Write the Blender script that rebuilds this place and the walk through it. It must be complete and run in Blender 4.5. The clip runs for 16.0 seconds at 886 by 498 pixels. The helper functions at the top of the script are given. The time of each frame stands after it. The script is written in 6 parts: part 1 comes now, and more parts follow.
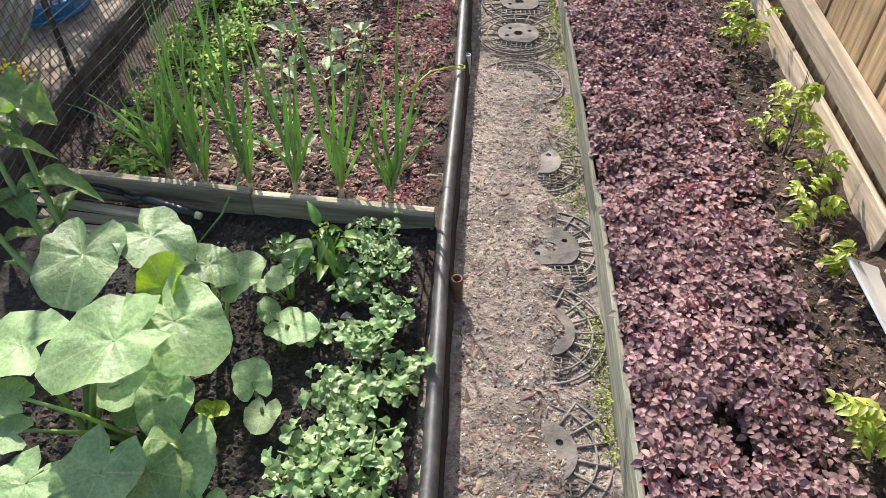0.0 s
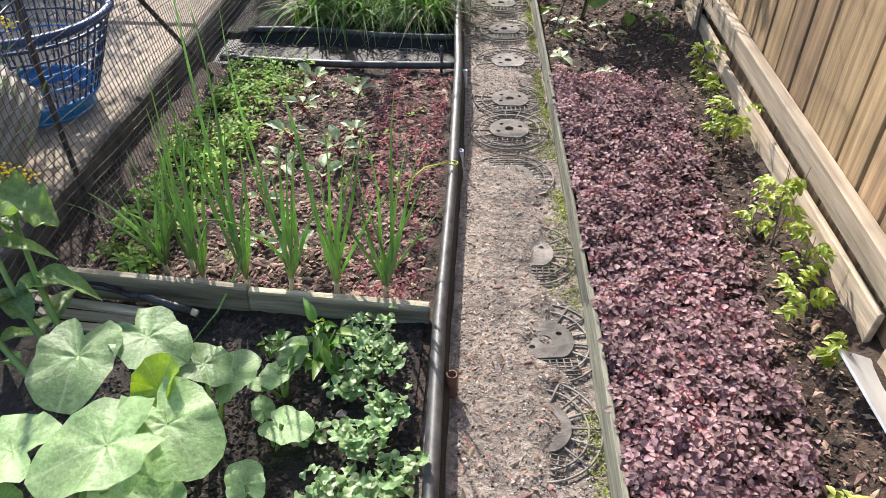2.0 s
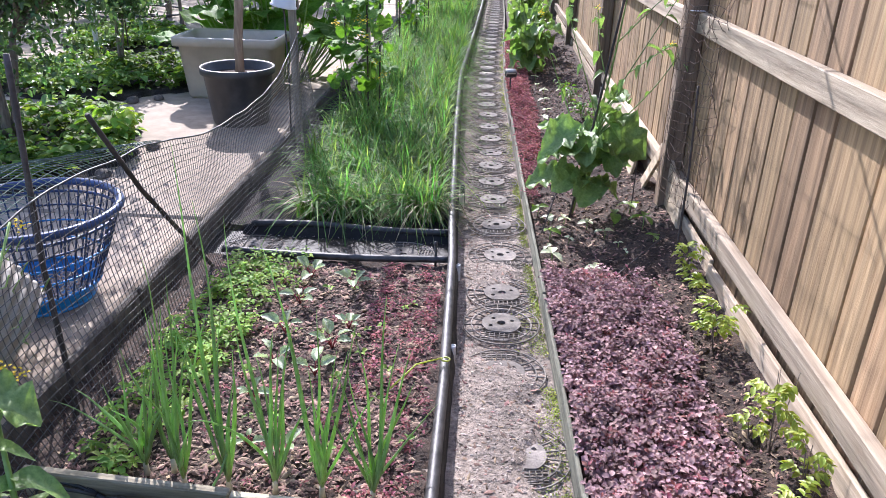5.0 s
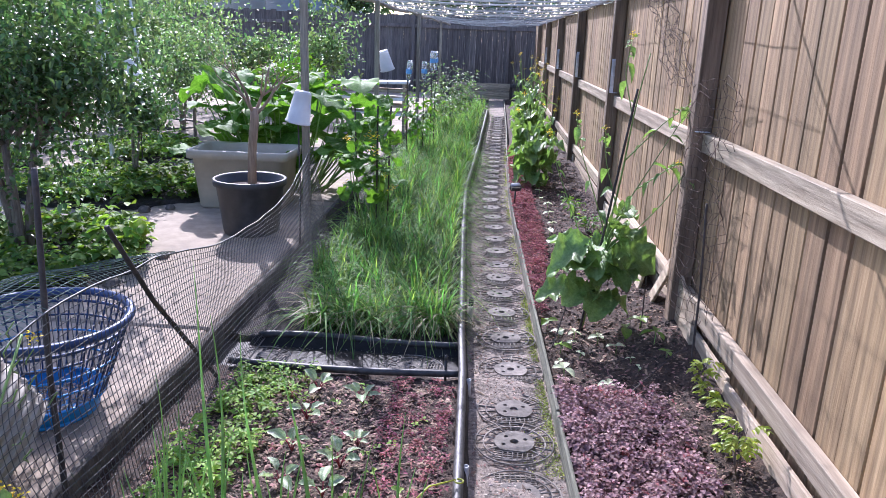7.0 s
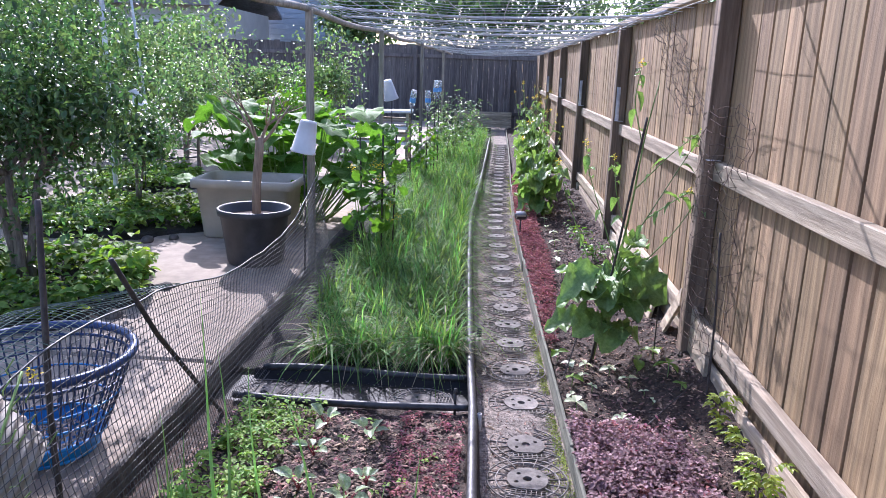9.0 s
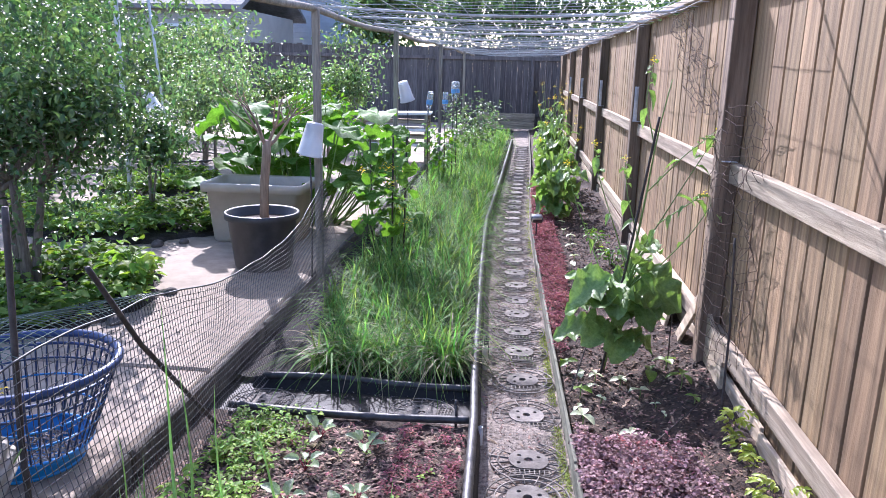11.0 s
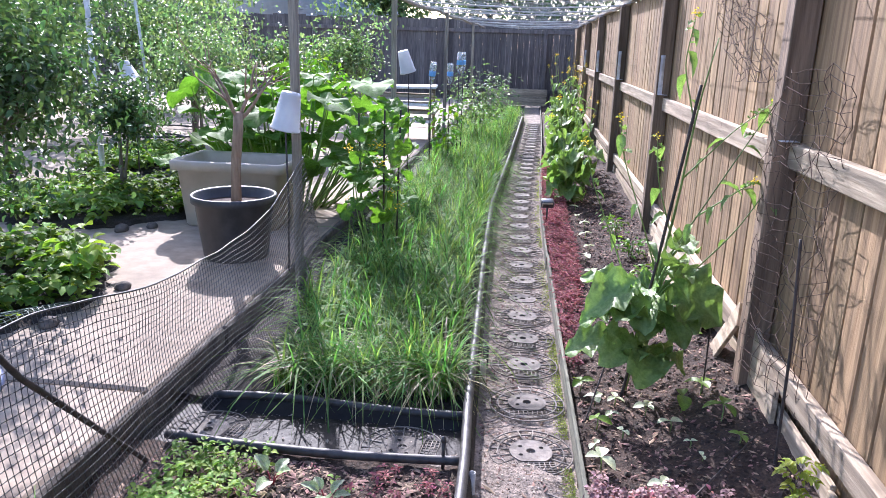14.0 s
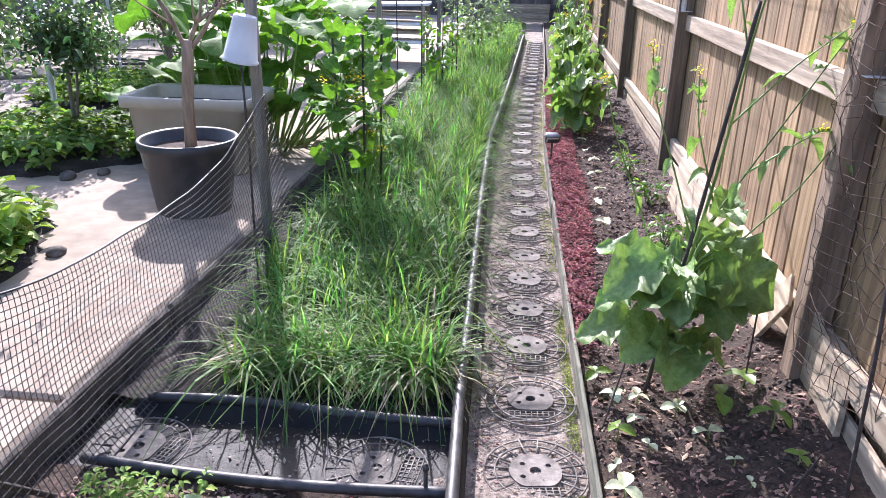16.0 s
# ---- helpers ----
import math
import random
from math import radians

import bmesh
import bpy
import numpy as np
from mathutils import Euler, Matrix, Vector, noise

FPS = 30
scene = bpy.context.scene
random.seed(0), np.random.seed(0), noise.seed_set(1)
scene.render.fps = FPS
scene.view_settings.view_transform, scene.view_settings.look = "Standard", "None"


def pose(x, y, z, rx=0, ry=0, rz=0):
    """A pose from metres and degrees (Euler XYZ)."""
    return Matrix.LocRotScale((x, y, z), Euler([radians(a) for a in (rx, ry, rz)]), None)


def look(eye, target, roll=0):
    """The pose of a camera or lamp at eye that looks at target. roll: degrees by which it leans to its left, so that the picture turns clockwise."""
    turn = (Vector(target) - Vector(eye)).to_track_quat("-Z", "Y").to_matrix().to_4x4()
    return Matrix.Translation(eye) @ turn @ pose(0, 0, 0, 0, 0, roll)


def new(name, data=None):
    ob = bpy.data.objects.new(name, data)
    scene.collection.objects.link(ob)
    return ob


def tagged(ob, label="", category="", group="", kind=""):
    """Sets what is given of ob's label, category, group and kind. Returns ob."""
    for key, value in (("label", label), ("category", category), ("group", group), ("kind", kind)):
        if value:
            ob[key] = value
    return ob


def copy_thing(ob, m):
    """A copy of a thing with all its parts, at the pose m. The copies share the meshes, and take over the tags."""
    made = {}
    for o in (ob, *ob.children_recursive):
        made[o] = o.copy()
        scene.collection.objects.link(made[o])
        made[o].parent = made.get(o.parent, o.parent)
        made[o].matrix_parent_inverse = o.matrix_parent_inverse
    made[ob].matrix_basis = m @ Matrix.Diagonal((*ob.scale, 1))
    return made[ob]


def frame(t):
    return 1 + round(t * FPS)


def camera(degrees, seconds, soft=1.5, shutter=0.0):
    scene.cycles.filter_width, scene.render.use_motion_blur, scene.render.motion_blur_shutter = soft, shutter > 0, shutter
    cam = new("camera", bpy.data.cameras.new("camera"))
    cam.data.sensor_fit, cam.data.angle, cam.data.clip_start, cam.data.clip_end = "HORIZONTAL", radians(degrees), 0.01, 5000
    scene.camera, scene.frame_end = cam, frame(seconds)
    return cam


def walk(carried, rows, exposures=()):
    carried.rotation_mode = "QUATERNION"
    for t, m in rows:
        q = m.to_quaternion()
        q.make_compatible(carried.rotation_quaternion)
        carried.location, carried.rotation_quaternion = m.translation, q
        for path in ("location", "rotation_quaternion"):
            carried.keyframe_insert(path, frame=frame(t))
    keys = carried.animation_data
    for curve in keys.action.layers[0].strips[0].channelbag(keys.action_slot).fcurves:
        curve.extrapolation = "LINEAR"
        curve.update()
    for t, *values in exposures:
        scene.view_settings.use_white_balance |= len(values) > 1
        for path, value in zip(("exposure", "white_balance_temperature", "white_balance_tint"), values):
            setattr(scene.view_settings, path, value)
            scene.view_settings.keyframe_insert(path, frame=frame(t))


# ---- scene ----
cam = camera(62.5, 16.0, soft=0.85)
PATH = [
    (0, (0.084, 0.21, 1.384), (-0.002, 1.628, -0.024), 1.1),
    (0.5, (0.081, 0.213, 1.387), (-0.001, 1.646, -0.005), 1.2),
    (1, (0.085, 0.214, 1.389), (-0.003, 1.668, 0.019), 0.9),
    (1.5, (0.085, 0.218, 1.403), (-0.005, 1.699, 0.063), 0.8),
    (2, (0.088, 0.217, 1.425), (0.0, 1.783, 0.184), 0.7),
    (2.5, (0.09, 0.211, 1.443), (0.002, 1.838, 0.283), 0.7),
    (3, (0.089, 0.213, 1.454), (-0.002, 1.877, 0.349), 0.7),
    (3.5, (0.084, 0.212, 1.47), (-0.011, 1.928, 0.448), 0.8),
    (4, (0.08, 0.211, 1.478), (-0.017, 1.955, 0.504), 1.1),
    (4.5, (0.081, 0.218, 1.485), (-0.015, 1.994, 0.57), 1.3),
    (5, (0.096, 0.238, 1.49), (-0.002, 2.054, 0.659), 1.5),
    (7.5, (0.025, 0.263, 1.504), (-0.087, 2.191, 0.986), 2.1),
    (8, (0.009, 0.275, 1.501), (-0.109, 2.208, 1.004), 1.8),
    (8.5, (-0.007, 0.289, 1.5), (-0.122, 2.226, 1.016), 1.9),
    (11, (0.107, 0.441, 1.491), (-0.084, 2.374, 1.013), 1.3),
    (11.5, (0.092, 0.485, 1.482), (-0.123, 2.416, 1.006), 1.4),
    (12, (0.045, 0.594, 1.472), (-0.157, 2.528, 1.006), 1.6),
    (12.5, (0.0, 0.676, 1.459), (-0.155, 2.618, 1.005), 1.8),
    (13, (0.022, 0.784, 1.443), (-0.133, 2.728, 0.999), 1.7),
    (13.5, (0.096, 0.944, 1.431), (-0.106, 2.883, 0.983), 1.5),
    (14, (0.125, 1.068, 1.414), (-0.09, 2.982, 0.877), 1.7),
    (14.5, (0.058, 1.276, 1.411), (-0.106, 3.185, 0.837), 2.4),
    (15, (0.027, 1.422, 1.397), (-0.086, 3.286, 0.683), 2.4),
    (15.5, (0.062, 1.558, 1.404), (-0.061, 3.416, 0.674), 1.9),
    (16, (0.113, 1.677, 1.4), (-0.093, 3.523, 0.659), 1.0),
]
EXPOSURES = [(0.0, 1.02, 6400, 12), (2.0, 1.12, 6300, 12), (3.5, 1.29, 6050, 19), (5.0, 1.34, 5690, 21), (7.5, 1.13, 5410, 26), (8.5, 1.13, 5410, 26), (11.0, 1.37, 5460, 26), (11.5, 1.27, 5460, 28), (12.0, 1.17, 5510, 26), (12.5, 1.33, 5510, 24), (13.5, 1.45, 5560, 24), (14.5, 1.35, 5660, 23), (15.0, 1.18, 5810, 22), (15.5, 1.4, 5760, 23), (16.0, 1.52, 5710, 24)]
walk(cam, [(t, look(eye, target, roll)) for t, eye, target, roll in PATH], EXPOSURES)

# ---- world, sun and exposure ----
SUN_LEFT, SUN_UP = 21.0, 36.0   # degrees left of +y, degrees above the horizon
world = bpy.data.worlds.new("sky")
scene.world = world
world.use_nodes = True
wn = world.node_tree
sky = wn.nodes.new("ShaderNodeTexSky")
sky.sky_type = "NISHITA"
sky.sun_disc = False
sky.sun_elevation = radians(SUN_UP)
sky.sun_rotation = radians(-SUN_LEFT)
sky.air_density, sky.dust_density = 1.0, 2.0
wn.links.new(sky.outputs[0], wn.nodes["Background"].inputs[0])
wn.nodes["Background"].inputs[1].default_value = 0.15
sun = new("sun", bpy.data.lights.new("sun", "SUN"))
sun.data.energy, sun.data.angle, sun.data.color = 4.0, radians(0.5), (1.0, 0.94, 0.84)
SUN_WAY = Vector((-math.sin(radians(SUN_LEFT)) * math.cos(radians(SUN_UP)), math.cos(radians(SUN_LEFT)) * math.cos(radians(SUN_UP)), math.sin(radians(SUN_UP))))
sun.matrix_world = look(SUN_WAY * 30, (0, 0, 0))

rng = np.random.default_rng(7)


# ---- materials ----
def surface(name, c1, c2, scale=8.0, rough=0.8, bump=0.3, stretch=(1, 1, 1), detail=6, patch=0.35, metallic=0.0,
            vary=0.0, objrand=False, through_light=0.0, fine=0.0, spec=0.5, clear=0.0):
    """Two colours over noise, broad patches, relief; vary: change from island to island; through_light: leaf translucency."""
    m = bpy.data.materials.new(name)
    m.use_nodes = True
    nt = m.node_tree
    N, L = nt.nodes.new, nt.links.new
    b = nt.nodes["Principled BSDF"]
    b.inputs["Roughness"].default_value = rough
    b.inputs["Metallic"].default_value = metallic
    b.inputs["Specular IOR Level"].default_value = spec
    tc = N("ShaderNodeTexCoord")
    src = tc.outputs["Object"]
    if objrand:
        oi = N("ShaderNodeObjectInfo")
        mu = N("ShaderNodeMath"); mu.operation = "MULTIPLY"; mu.inputs[1].default_value = 37.0
        L(oi.outputs["Random"], mu.inputs[0])
        ad = N("ShaderNodeVectorMath"); ad.operation = "ADD"
        L(src, ad.inputs[0]); L(mu.outputs[0], ad.inputs[1])
        src = ad.outputs[0]
    mp = N("ShaderNodeMapping")
    mp.inputs["Scale"].default_value = stretch
    L(src, mp.inputs[0])
    n1 = N("ShaderNodeTexNoise")
    n1.inputs["Scale"].default_value, n1.inputs["Detail"].default_value = scale, detail
    n1.inputs["Roughness"].default_value = 0.62
    L(mp.outputs[0], n1.inputs[0])
    ramp = N("ShaderNodeValToRGB")
    ramp.color_ramp.elements[0].position, ramp.color_ramp.elements[1].position = 0.32, 0.68
    ramp.color_ramp.elements[0].color, ramp.color_ramp.elements[1].color = (*c1, 1), (*c2, 1)
    L(n1.outputs[0], ramp.inputs[0])
    col = ramp.outputs[0]
    n2 = N("ShaderNodeTexNoise")
    n2.inputs["Scale"].default_value, n2.inputs["Detail"].default_value = scale * 0.13, 3
    L(mp.outputs[0], n2.inputs[0])
    rg = N("ShaderNodeMapRange")
    rg.inputs["From Min"].default_value, rg.inputs["From Max"].default_value = 0.3, 0.7
    rg.inputs["To Min"].default_value, rg.inputs["To Max"].default_value = 1 - patch, 1 + patch
    L(n2.outputs[0], rg.inputs[0])
    hs = N("ShaderNodeHueSaturation")
    L(col, hs.inputs["Color"]); L(rg.outputs[0], hs.inputs["Value"])
    col = hs.outputs[0]
    if vary or objrand:
        h2 = N("ShaderNodeHueSaturation")
        if vary:
            geo = N("ShaderNodeNewGeometry")
            rnd, amount = geo.outputs["Random Per Island"], vary
        else:
            rnd, amount = oi.outputs["Random"], 0.22
        r2 = N("ShaderNodeMapRange")
        r2.inputs["To Min"].default_value, r2.inputs["To Max"].default_value = 1 - amount, 1 + amount
        L(rnd, r2.inputs[0]); L(r2.outputs[0], h2.inputs["Value"])
        r3 = N("ShaderNodeMapRange")
        drift = amount * (0.06 if vary else 0.025)
        r3.inputs["To Min"].default_value, r3.inputs["To Max"].default_value = 0.5 - drift, 0.5 + drift
        wn_ = N("ShaderNodeMath"); wn_.operation = "FRACT"
        w2 = N("ShaderNodeMath"); w2.operation = "MULTIPLY"; w2.inputs[1].default_value = 17.3
        L(rnd, w2.inputs[0]); L(w2.outputs[0], wn_.inputs[0]); L(wn_.outputs[0], r3.inputs[0]); L(r3.outputs[0], h2.inputs["Hue"])
        L(col, h2.inputs["Color"])
        col = h2.outputs[0]
    L(col, b.inputs["Base Color"])
    rr = N("ShaderNodeMapRange")
    rr.inputs["To Min"].default_value, rr.inputs["To Max"].default_value = max(0.02, rough - 0.12), min(1, rough + 0.12)
    L(n1.outputs[0], rr.inputs[0]); L(rr.outputs[0], b.inputs["Roughness"])
    if bump:
        bp = N("ShaderNodeBump")
        bp.inputs["Strength"].default_value, bp.inputs["Distance"].default_value = bump, 0.01
        L(n1.outputs[0], bp.inputs["Height"]); L(bp.outputs[0], b.inputs["Normal"])
        if fine:
            n3 = N("ShaderNodeTexNoise")
            n3.inputs["Scale"].default_value, n3.inputs["Detail"].default_value = fine, 4
            L(mp.outputs[0], n3.inputs[0])
            b2 = N("ShaderNodeBump")
            b2.inputs["Strength"].default_value, b2.inputs["Distance"].default_value = bump, 0.003
            L(n3.outputs[0], b2.inputs["Height"]); L(bp.outputs[0], b2.inputs["Normal"]); L(b2.outputs[0], b.inputs["Normal"])
    if through_light:
        tr = N("ShaderNodeBsdfTranslucent")
        h3 = N("ShaderNodeHueSaturation")
        h3.inputs["Saturation"].default_value, h3.inputs["Value"].default_value = 1.2, 1.6
        L(col, h3.inputs["Color"]); L(h3.outputs[0], tr.inputs["Color"])
        mx = N("ShaderNodeMixShader")
        mx.inputs[0].default_value = through_light
        L(b.outputs[0], mx.inputs[1]); L(tr.outputs[0], mx.inputs[2])
        L(mx.outputs[0], nt.nodes["Material Output"].inputs[0])
    if clear:
        b.inputs["Transmission Weight"].default_value = clear
        b.inputs["IOR"].default_value = 1.2
    return m


def vein_leaf(name, c1, c2, vein, count=9, through_light=0.3, rough=0.42):
    """A large leaf with light ribs that run out from the stalk, by the leaf's own axes."""
    m = surface(name, c1, c2, scale=14, rough=rough, bump=0.3, patch=0.25, objrand=True, through_light=through_light)
    nt = m.node_tree
    N, L = nt.nodes.new, nt.links.new
    tc = N("ShaderNodeTexCoord")
    sp = N("ShaderNodeSeparateXYZ")
    L(tc.outputs["Object"], sp.inputs[0])
    an = N("ShaderNodeMath"); an.operation = "ARCTAN2"
    L(sp.outputs[0], an.inputs[0]); L(sp.outputs[1], an.inputs[1])
    mu = N("ShaderNodeMath"); mu.operation = "MULTIPLY"; mu.inputs[1].default_value = count / 2
    L(an.outputs[0], mu.inputs[0])
    co = N("ShaderNodeMath"); co.operation = "COSINE"
    L(mu.outputs[0], co.inputs[0])
    ab = N("ShaderNodeMath"); ab.operation = "ABSOLUTE"
    L(co.outputs[0], ab.inputs[0])
    rg = N("ShaderNodeMapRange")
    rg.inputs["From Min"].default_value, rg.inputs["From Max"].default_value = 0.985, 1.0
    L(ab.outputs[0], rg.inputs[0])
    b = nt.nodes["Principled BSDF"]
    old = b.inputs["Base Color"].links[0].from_socket
    mx = N("ShaderNodeMixRGB")
    mx.inputs[2].default_value = (*vein, 1)
    sc = N("ShaderNodeMath"); sc.operation = "MULTIPLY"; sc.inputs[1].default_value = 0.55
    L(rg.outputs[0], sc.inputs[0]); L(sc.outputs[0], mx.inputs[0]); L(old, mx.inputs[1]); L(mx.outputs[0], b.inputs["Base Color"])
    return m


def knots(m, dark, scale=3.2):
    """Dark knots scattered over sawn timber, with a ring of grain round each."""
    nt = m.node_tree
    N, L = nt.nodes.new, nt.links.new
    tc, oi = N("ShaderNodeTexCoord"), N("ShaderNodeObjectInfo")
    mu = N("ShaderNodeMath"); mu.operation = "MULTIPLY"; mu.inputs[1].default_value = 53.0
    L(oi.outputs["Random"], mu.inputs[0])
    ad = N("ShaderNodeVectorMath"); ad.operation = "ADD"
    L(tc.outputs["Object"], ad.inputs[0]); L(mu.outputs[0], ad.inputs[1])
    vo = N("ShaderNodeTexVoronoi")
    vo.inputs["Scale"].default_value = scale
    L(ad.outputs[0], vo.inputs["Vector"])
    rg = N("ShaderNodeMapRange")
    rg.inputs["From Min"].default_value, rg.inputs["From Max"].default_value = 0.03, 0.10
    rg.inputs["To Min"].default_value, rg.inputs["To Max"].default_value = 0.85, 0.0
    L(vo.outputs["Distance"], rg.inputs[0])
    b = nt.nodes["Principled BSDF"]
    old = b.inputs["Base Color"].links[0].from_socket
    mx = N("ShaderNodeMixRGB")
    mx.inputs[2].default_value = (*dark, 1)
    L(rg.outputs[0], mx.inputs[0]); L(old, mx.inputs[1]); L(mx.outputs[0], b.inputs["Base Color"])


SOIL = surface("dark_soil", (0.010, 0.008, 0.006), (0.045, 0.034, 0.027), 60, 0.95, 0.9, fine=220, patch=0.3)
MULCH = surface("mulch_soil", (0.014, 0.009, 0.0065), (0.084, 0.051, 0.034), 70, 0.95, 0.9, fine=200, patch=0.35)
CHIP = surface("wood_chips", (0.12, 0.072, 0.054), (0.34, 0.225, 0.165), 40, 0.9, 0.3, vary=0.6)
CRUMB = surface("soil_crumb", (0.02, 0.015, 0.012), (0.075, 0.055, 0.042), 60, 0.95, 0.5, vary=0.5)
GRIT = surface("grit", (0.22, 0.18, 0.15), (0.42, 0.36, 0.30), 60, 0.9, 0.4, vary=0.5)
SAND = surface("path_dirt", (0.115, 0.093, 0.075), (0.37, 0.305, 0.25), 55, 0.95, 1.0, fine=300, patch=0.4)
EARTH = surface("bare_earth", (0.10, 0.08, 0.06), (0.2, 0.16, 0.12), 5, 0.95, 0.6)
CONCRETE = surface("concrete", (0.23, 0.184, 0.138), (0.365, 0.298, 0.225), 9, 0.9, 0.3, fine=150, patch=0.18)
KERB = surface("dark_kerb", (0.05, 0.044, 0.038), (0.17, 0.146, 0.122), 14, 0.95, 0.6, fine=120, patch=0.35)
PLANK = surface("fence_plank", (0.235, 0.148, 0.072), (0.40, 0.275, 0.148), 7, 0.8, 0.25, stretch=(9, 9, 0.5), objrand=True, patch=0.2, detail=8)
RAIL = surface("rail_wood", (0.37, 0.285, 0.19), (0.62, 0.51, 0.37), 7, 0.8, 0.4, stretch=(9, 0.5, 9), objrand=True, patch=0.18, detail=8)
POST = surface("post_wood", (0.13, 0.09, 0.058), (0.28, 0.205, 0.14), 7, 0.85, 0.4, stretch=(9, 9, 0.5), objrand=True, patch=0.3, detail=8)
GREYWOOD = surface("weathered_wood", (0.22, 0.19, 0.125), (0.56, 0.48, 0.34), 8, 0.9, 0.5, stretch=(0.7, 9, 9), objrand=True, patch=0.3, detail=8)
GREYPOST = surface("weathered_post", (0.17, 0.15, 0.115), (0.42, 0.37, 0.29), 8, 0.9, 0.5, stretch=(9, 9, 0.7), objrand=True, patch=0.3, detail=8)
EDGEWOOD = surface("edging_wood", (0.08, 0.085, 0.06), (0.24, 0.23, 0.17), 8, 0.9, 0.5, stretch=(9, 0.6, 9), objrand=True, patch=0.35, detail=8)
# Dark boards, lightened in the colour to imitate distance haze
FARWOOD = surface("dark_fence_wood", (0.09, 0.075, 0.068), (0.20, 0.17, 0.15), 6, 0.9, 0.3, stretch=(9, 9, 0.6), objrand=True, patch=0.25)
BLACKPIPE = surface("black_pipe", (0.024, 0.023, 0.023), (0.075, 0.071, 0.067), 30, 0.5, 0.15, patch=0.4)
BLACKSHEET = surface("black_sheeting", (0.006, 0.0055, 0.005), (0.022, 0.019, 0.017), 16, 0.6, 0.5, fine=80, patch=0.4, spec=0.25)
RUST = surface("rusty_pipe", (0.10, 0.045, 0.025), (0.24, 0.12, 0.07), 40, 0.8, 0.4)
STEEL = surface("galvanised_steel", (0.45, 0.46, 0.47), (0.66, 0.67, 0.68), 30, 0.55, 0.1, metallic=0.35)
DISC = surface("reel_plastic", (0.085, 0.074, 0.062), (0.215, 0.19, 0.162), 22, 0.85, 0.5, fine=140, patch=0.5, objrand=True)
RIB = surface("rib_plastic", (0.12, 0.105, 0.09), (0.28, 0.25, 0.215), 16, 0.8, 0.2, patch=0.4, spec=0.25, objrand=True)
BLUERIM = surface("navy_plastic", (0.018, 0.038, 0.11), (0.028, 0.06, 0.165), 10, 0.4, 0.05)
BLUE = surface("bright_blue_plastic", (0.01, 0.17, 0.46), (0.02, 0.24, 0.60), 10, 0.4, 0.05)
# Slat blue, darkened in the colour to look backlit above the bright base
BASKET = surface("backlit_blue_plastic", (0.012, 0.03, 0.085), (0.022, 0.055, 0.14), 10, 0.45, 0.05)
BEIGE = surface("beige_plastic", (0.42, 0.37, 0.29), (0.54, 0.48, 0.385), 6, 0.6, 0.1, patch=0.12)
TAUPE = surface("taupe_plastic", (0.25, 0.222, 0.18), (0.38, 0.34, 0.28), 10, 0.7, 0.2, patch=0.25)
BLACKPOT = surface("black_pot_plastic", (0.035, 0.034, 0.036), (0.07, 0.066, 0.066), 14, 0.5, 0.1)
WHITECUP = surface("white_cup_plastic", (0.72, 0.72, 0.72), (0.84, 0.84, 0.83), 10, 0.45, 0.05, through_light=0.35)
WHITE = surface("white_sheet", (0.7, 0.7, 0.68), (0.84, 0.83, 0.8), 8, 0.5, 0.1)
NETBLACK = surface("black_net", (0.03, 0.03, 0.03), (0.075, 0.072, 0.068), 30, 0.45, 0.0)
# The same black netting, with its greenish look in sunlight put into the colour
NETLIT = surface("lit_net", (0.05, 0.085, 0.065), (0.12, 0.19, 0.145), 30, 0.5, 0.0)
WIRE = surface("rusty_wire", (0.05, 0.034, 0.026), (0.13, 0.092, 0.072), 30, 0.85, 0.0, spec=0.15)
TRELLISWIRE = surface("grey_cord", (0.36, 0.35, 0.33), (0.58, 0.57, 0.55), 20, 0.6, 0.0)
BOTTLE = surface("clear_plastic", (0.82, 0.88, 0.92), (0.9, 0.94, 0.97), 6, 0.12, 0.05, clear=0.75)
BOTTLEBLUE = surface("blue_label", (0.12, 0.32, 0.62), (0.2, 0.45, 0.75), 6, 0.4, 0.0)
STAKE = surface("dark_stake", (0.025, 0.02, 0.018), (0.075, 0.058, 0.05), 40, 0.7, 0.3)
BARK = surface("bark", (0.10, 0.075, 0.058), (0.26, 0.21, 0.165), 22, 0.9, 0.7, stretch=(3, 3, 0.6))
TANBARK = surface("tan_bark", (0.22, 0.15, 0.10), (0.40, 0.29, 0.20), 16, 0.85, 0.5, stretch=(3, 3, 0.5))
MOSS = surface("moss", (0.14, 0.19, 0.03), (0.34, 0.38, 0.09), 30, 0.95, 0.6, vary=0.4, through_light=0.2)
CHIVE = surface("chive_blade", (0.085, 0.165, 0.04), (0.18, 0.29, 0.085), 14, 0.6, 0.0, spec=0.3, vary=0.6, through_light=0.5, patch=0.25)
DRYBLADE = surface("dry_blade", (0.30, 0.25, 0.14), (0.45, 0.39, 0.24), 14, 0.6, 0.0, vary=0.35, through_light=0.3)
ONION = surface("onion_leaf", (0.20, 0.325, 0.10), (0.34, 0.475, 0.185), 18, 0.3, 0.05, stretch=(6, 6, 1), objrand=True, through_light=0.4)
ONIONBASE = surface("onion_stem", (0.42, 0.42, 0.28), (0.6, 0.58, 0.44), 18, 0.5, 0.05)
AMARANTH = surface("amaranth_leaf", (0.165, 0.09, 0.095), (0.42, 0.282, 0.275), 30, 0.75, 0.1, spec=0.2, vary=0.5, through_light=0.22, patch=0.3)
AMARANTHBACK = surface("young_amaranth_leaf", (0.16, 0.045, 0.055), (0.36, 0.15, 0.15), 30, 0.72, 0.1, spec=0.2, vary=0.45, through_light=0.3)
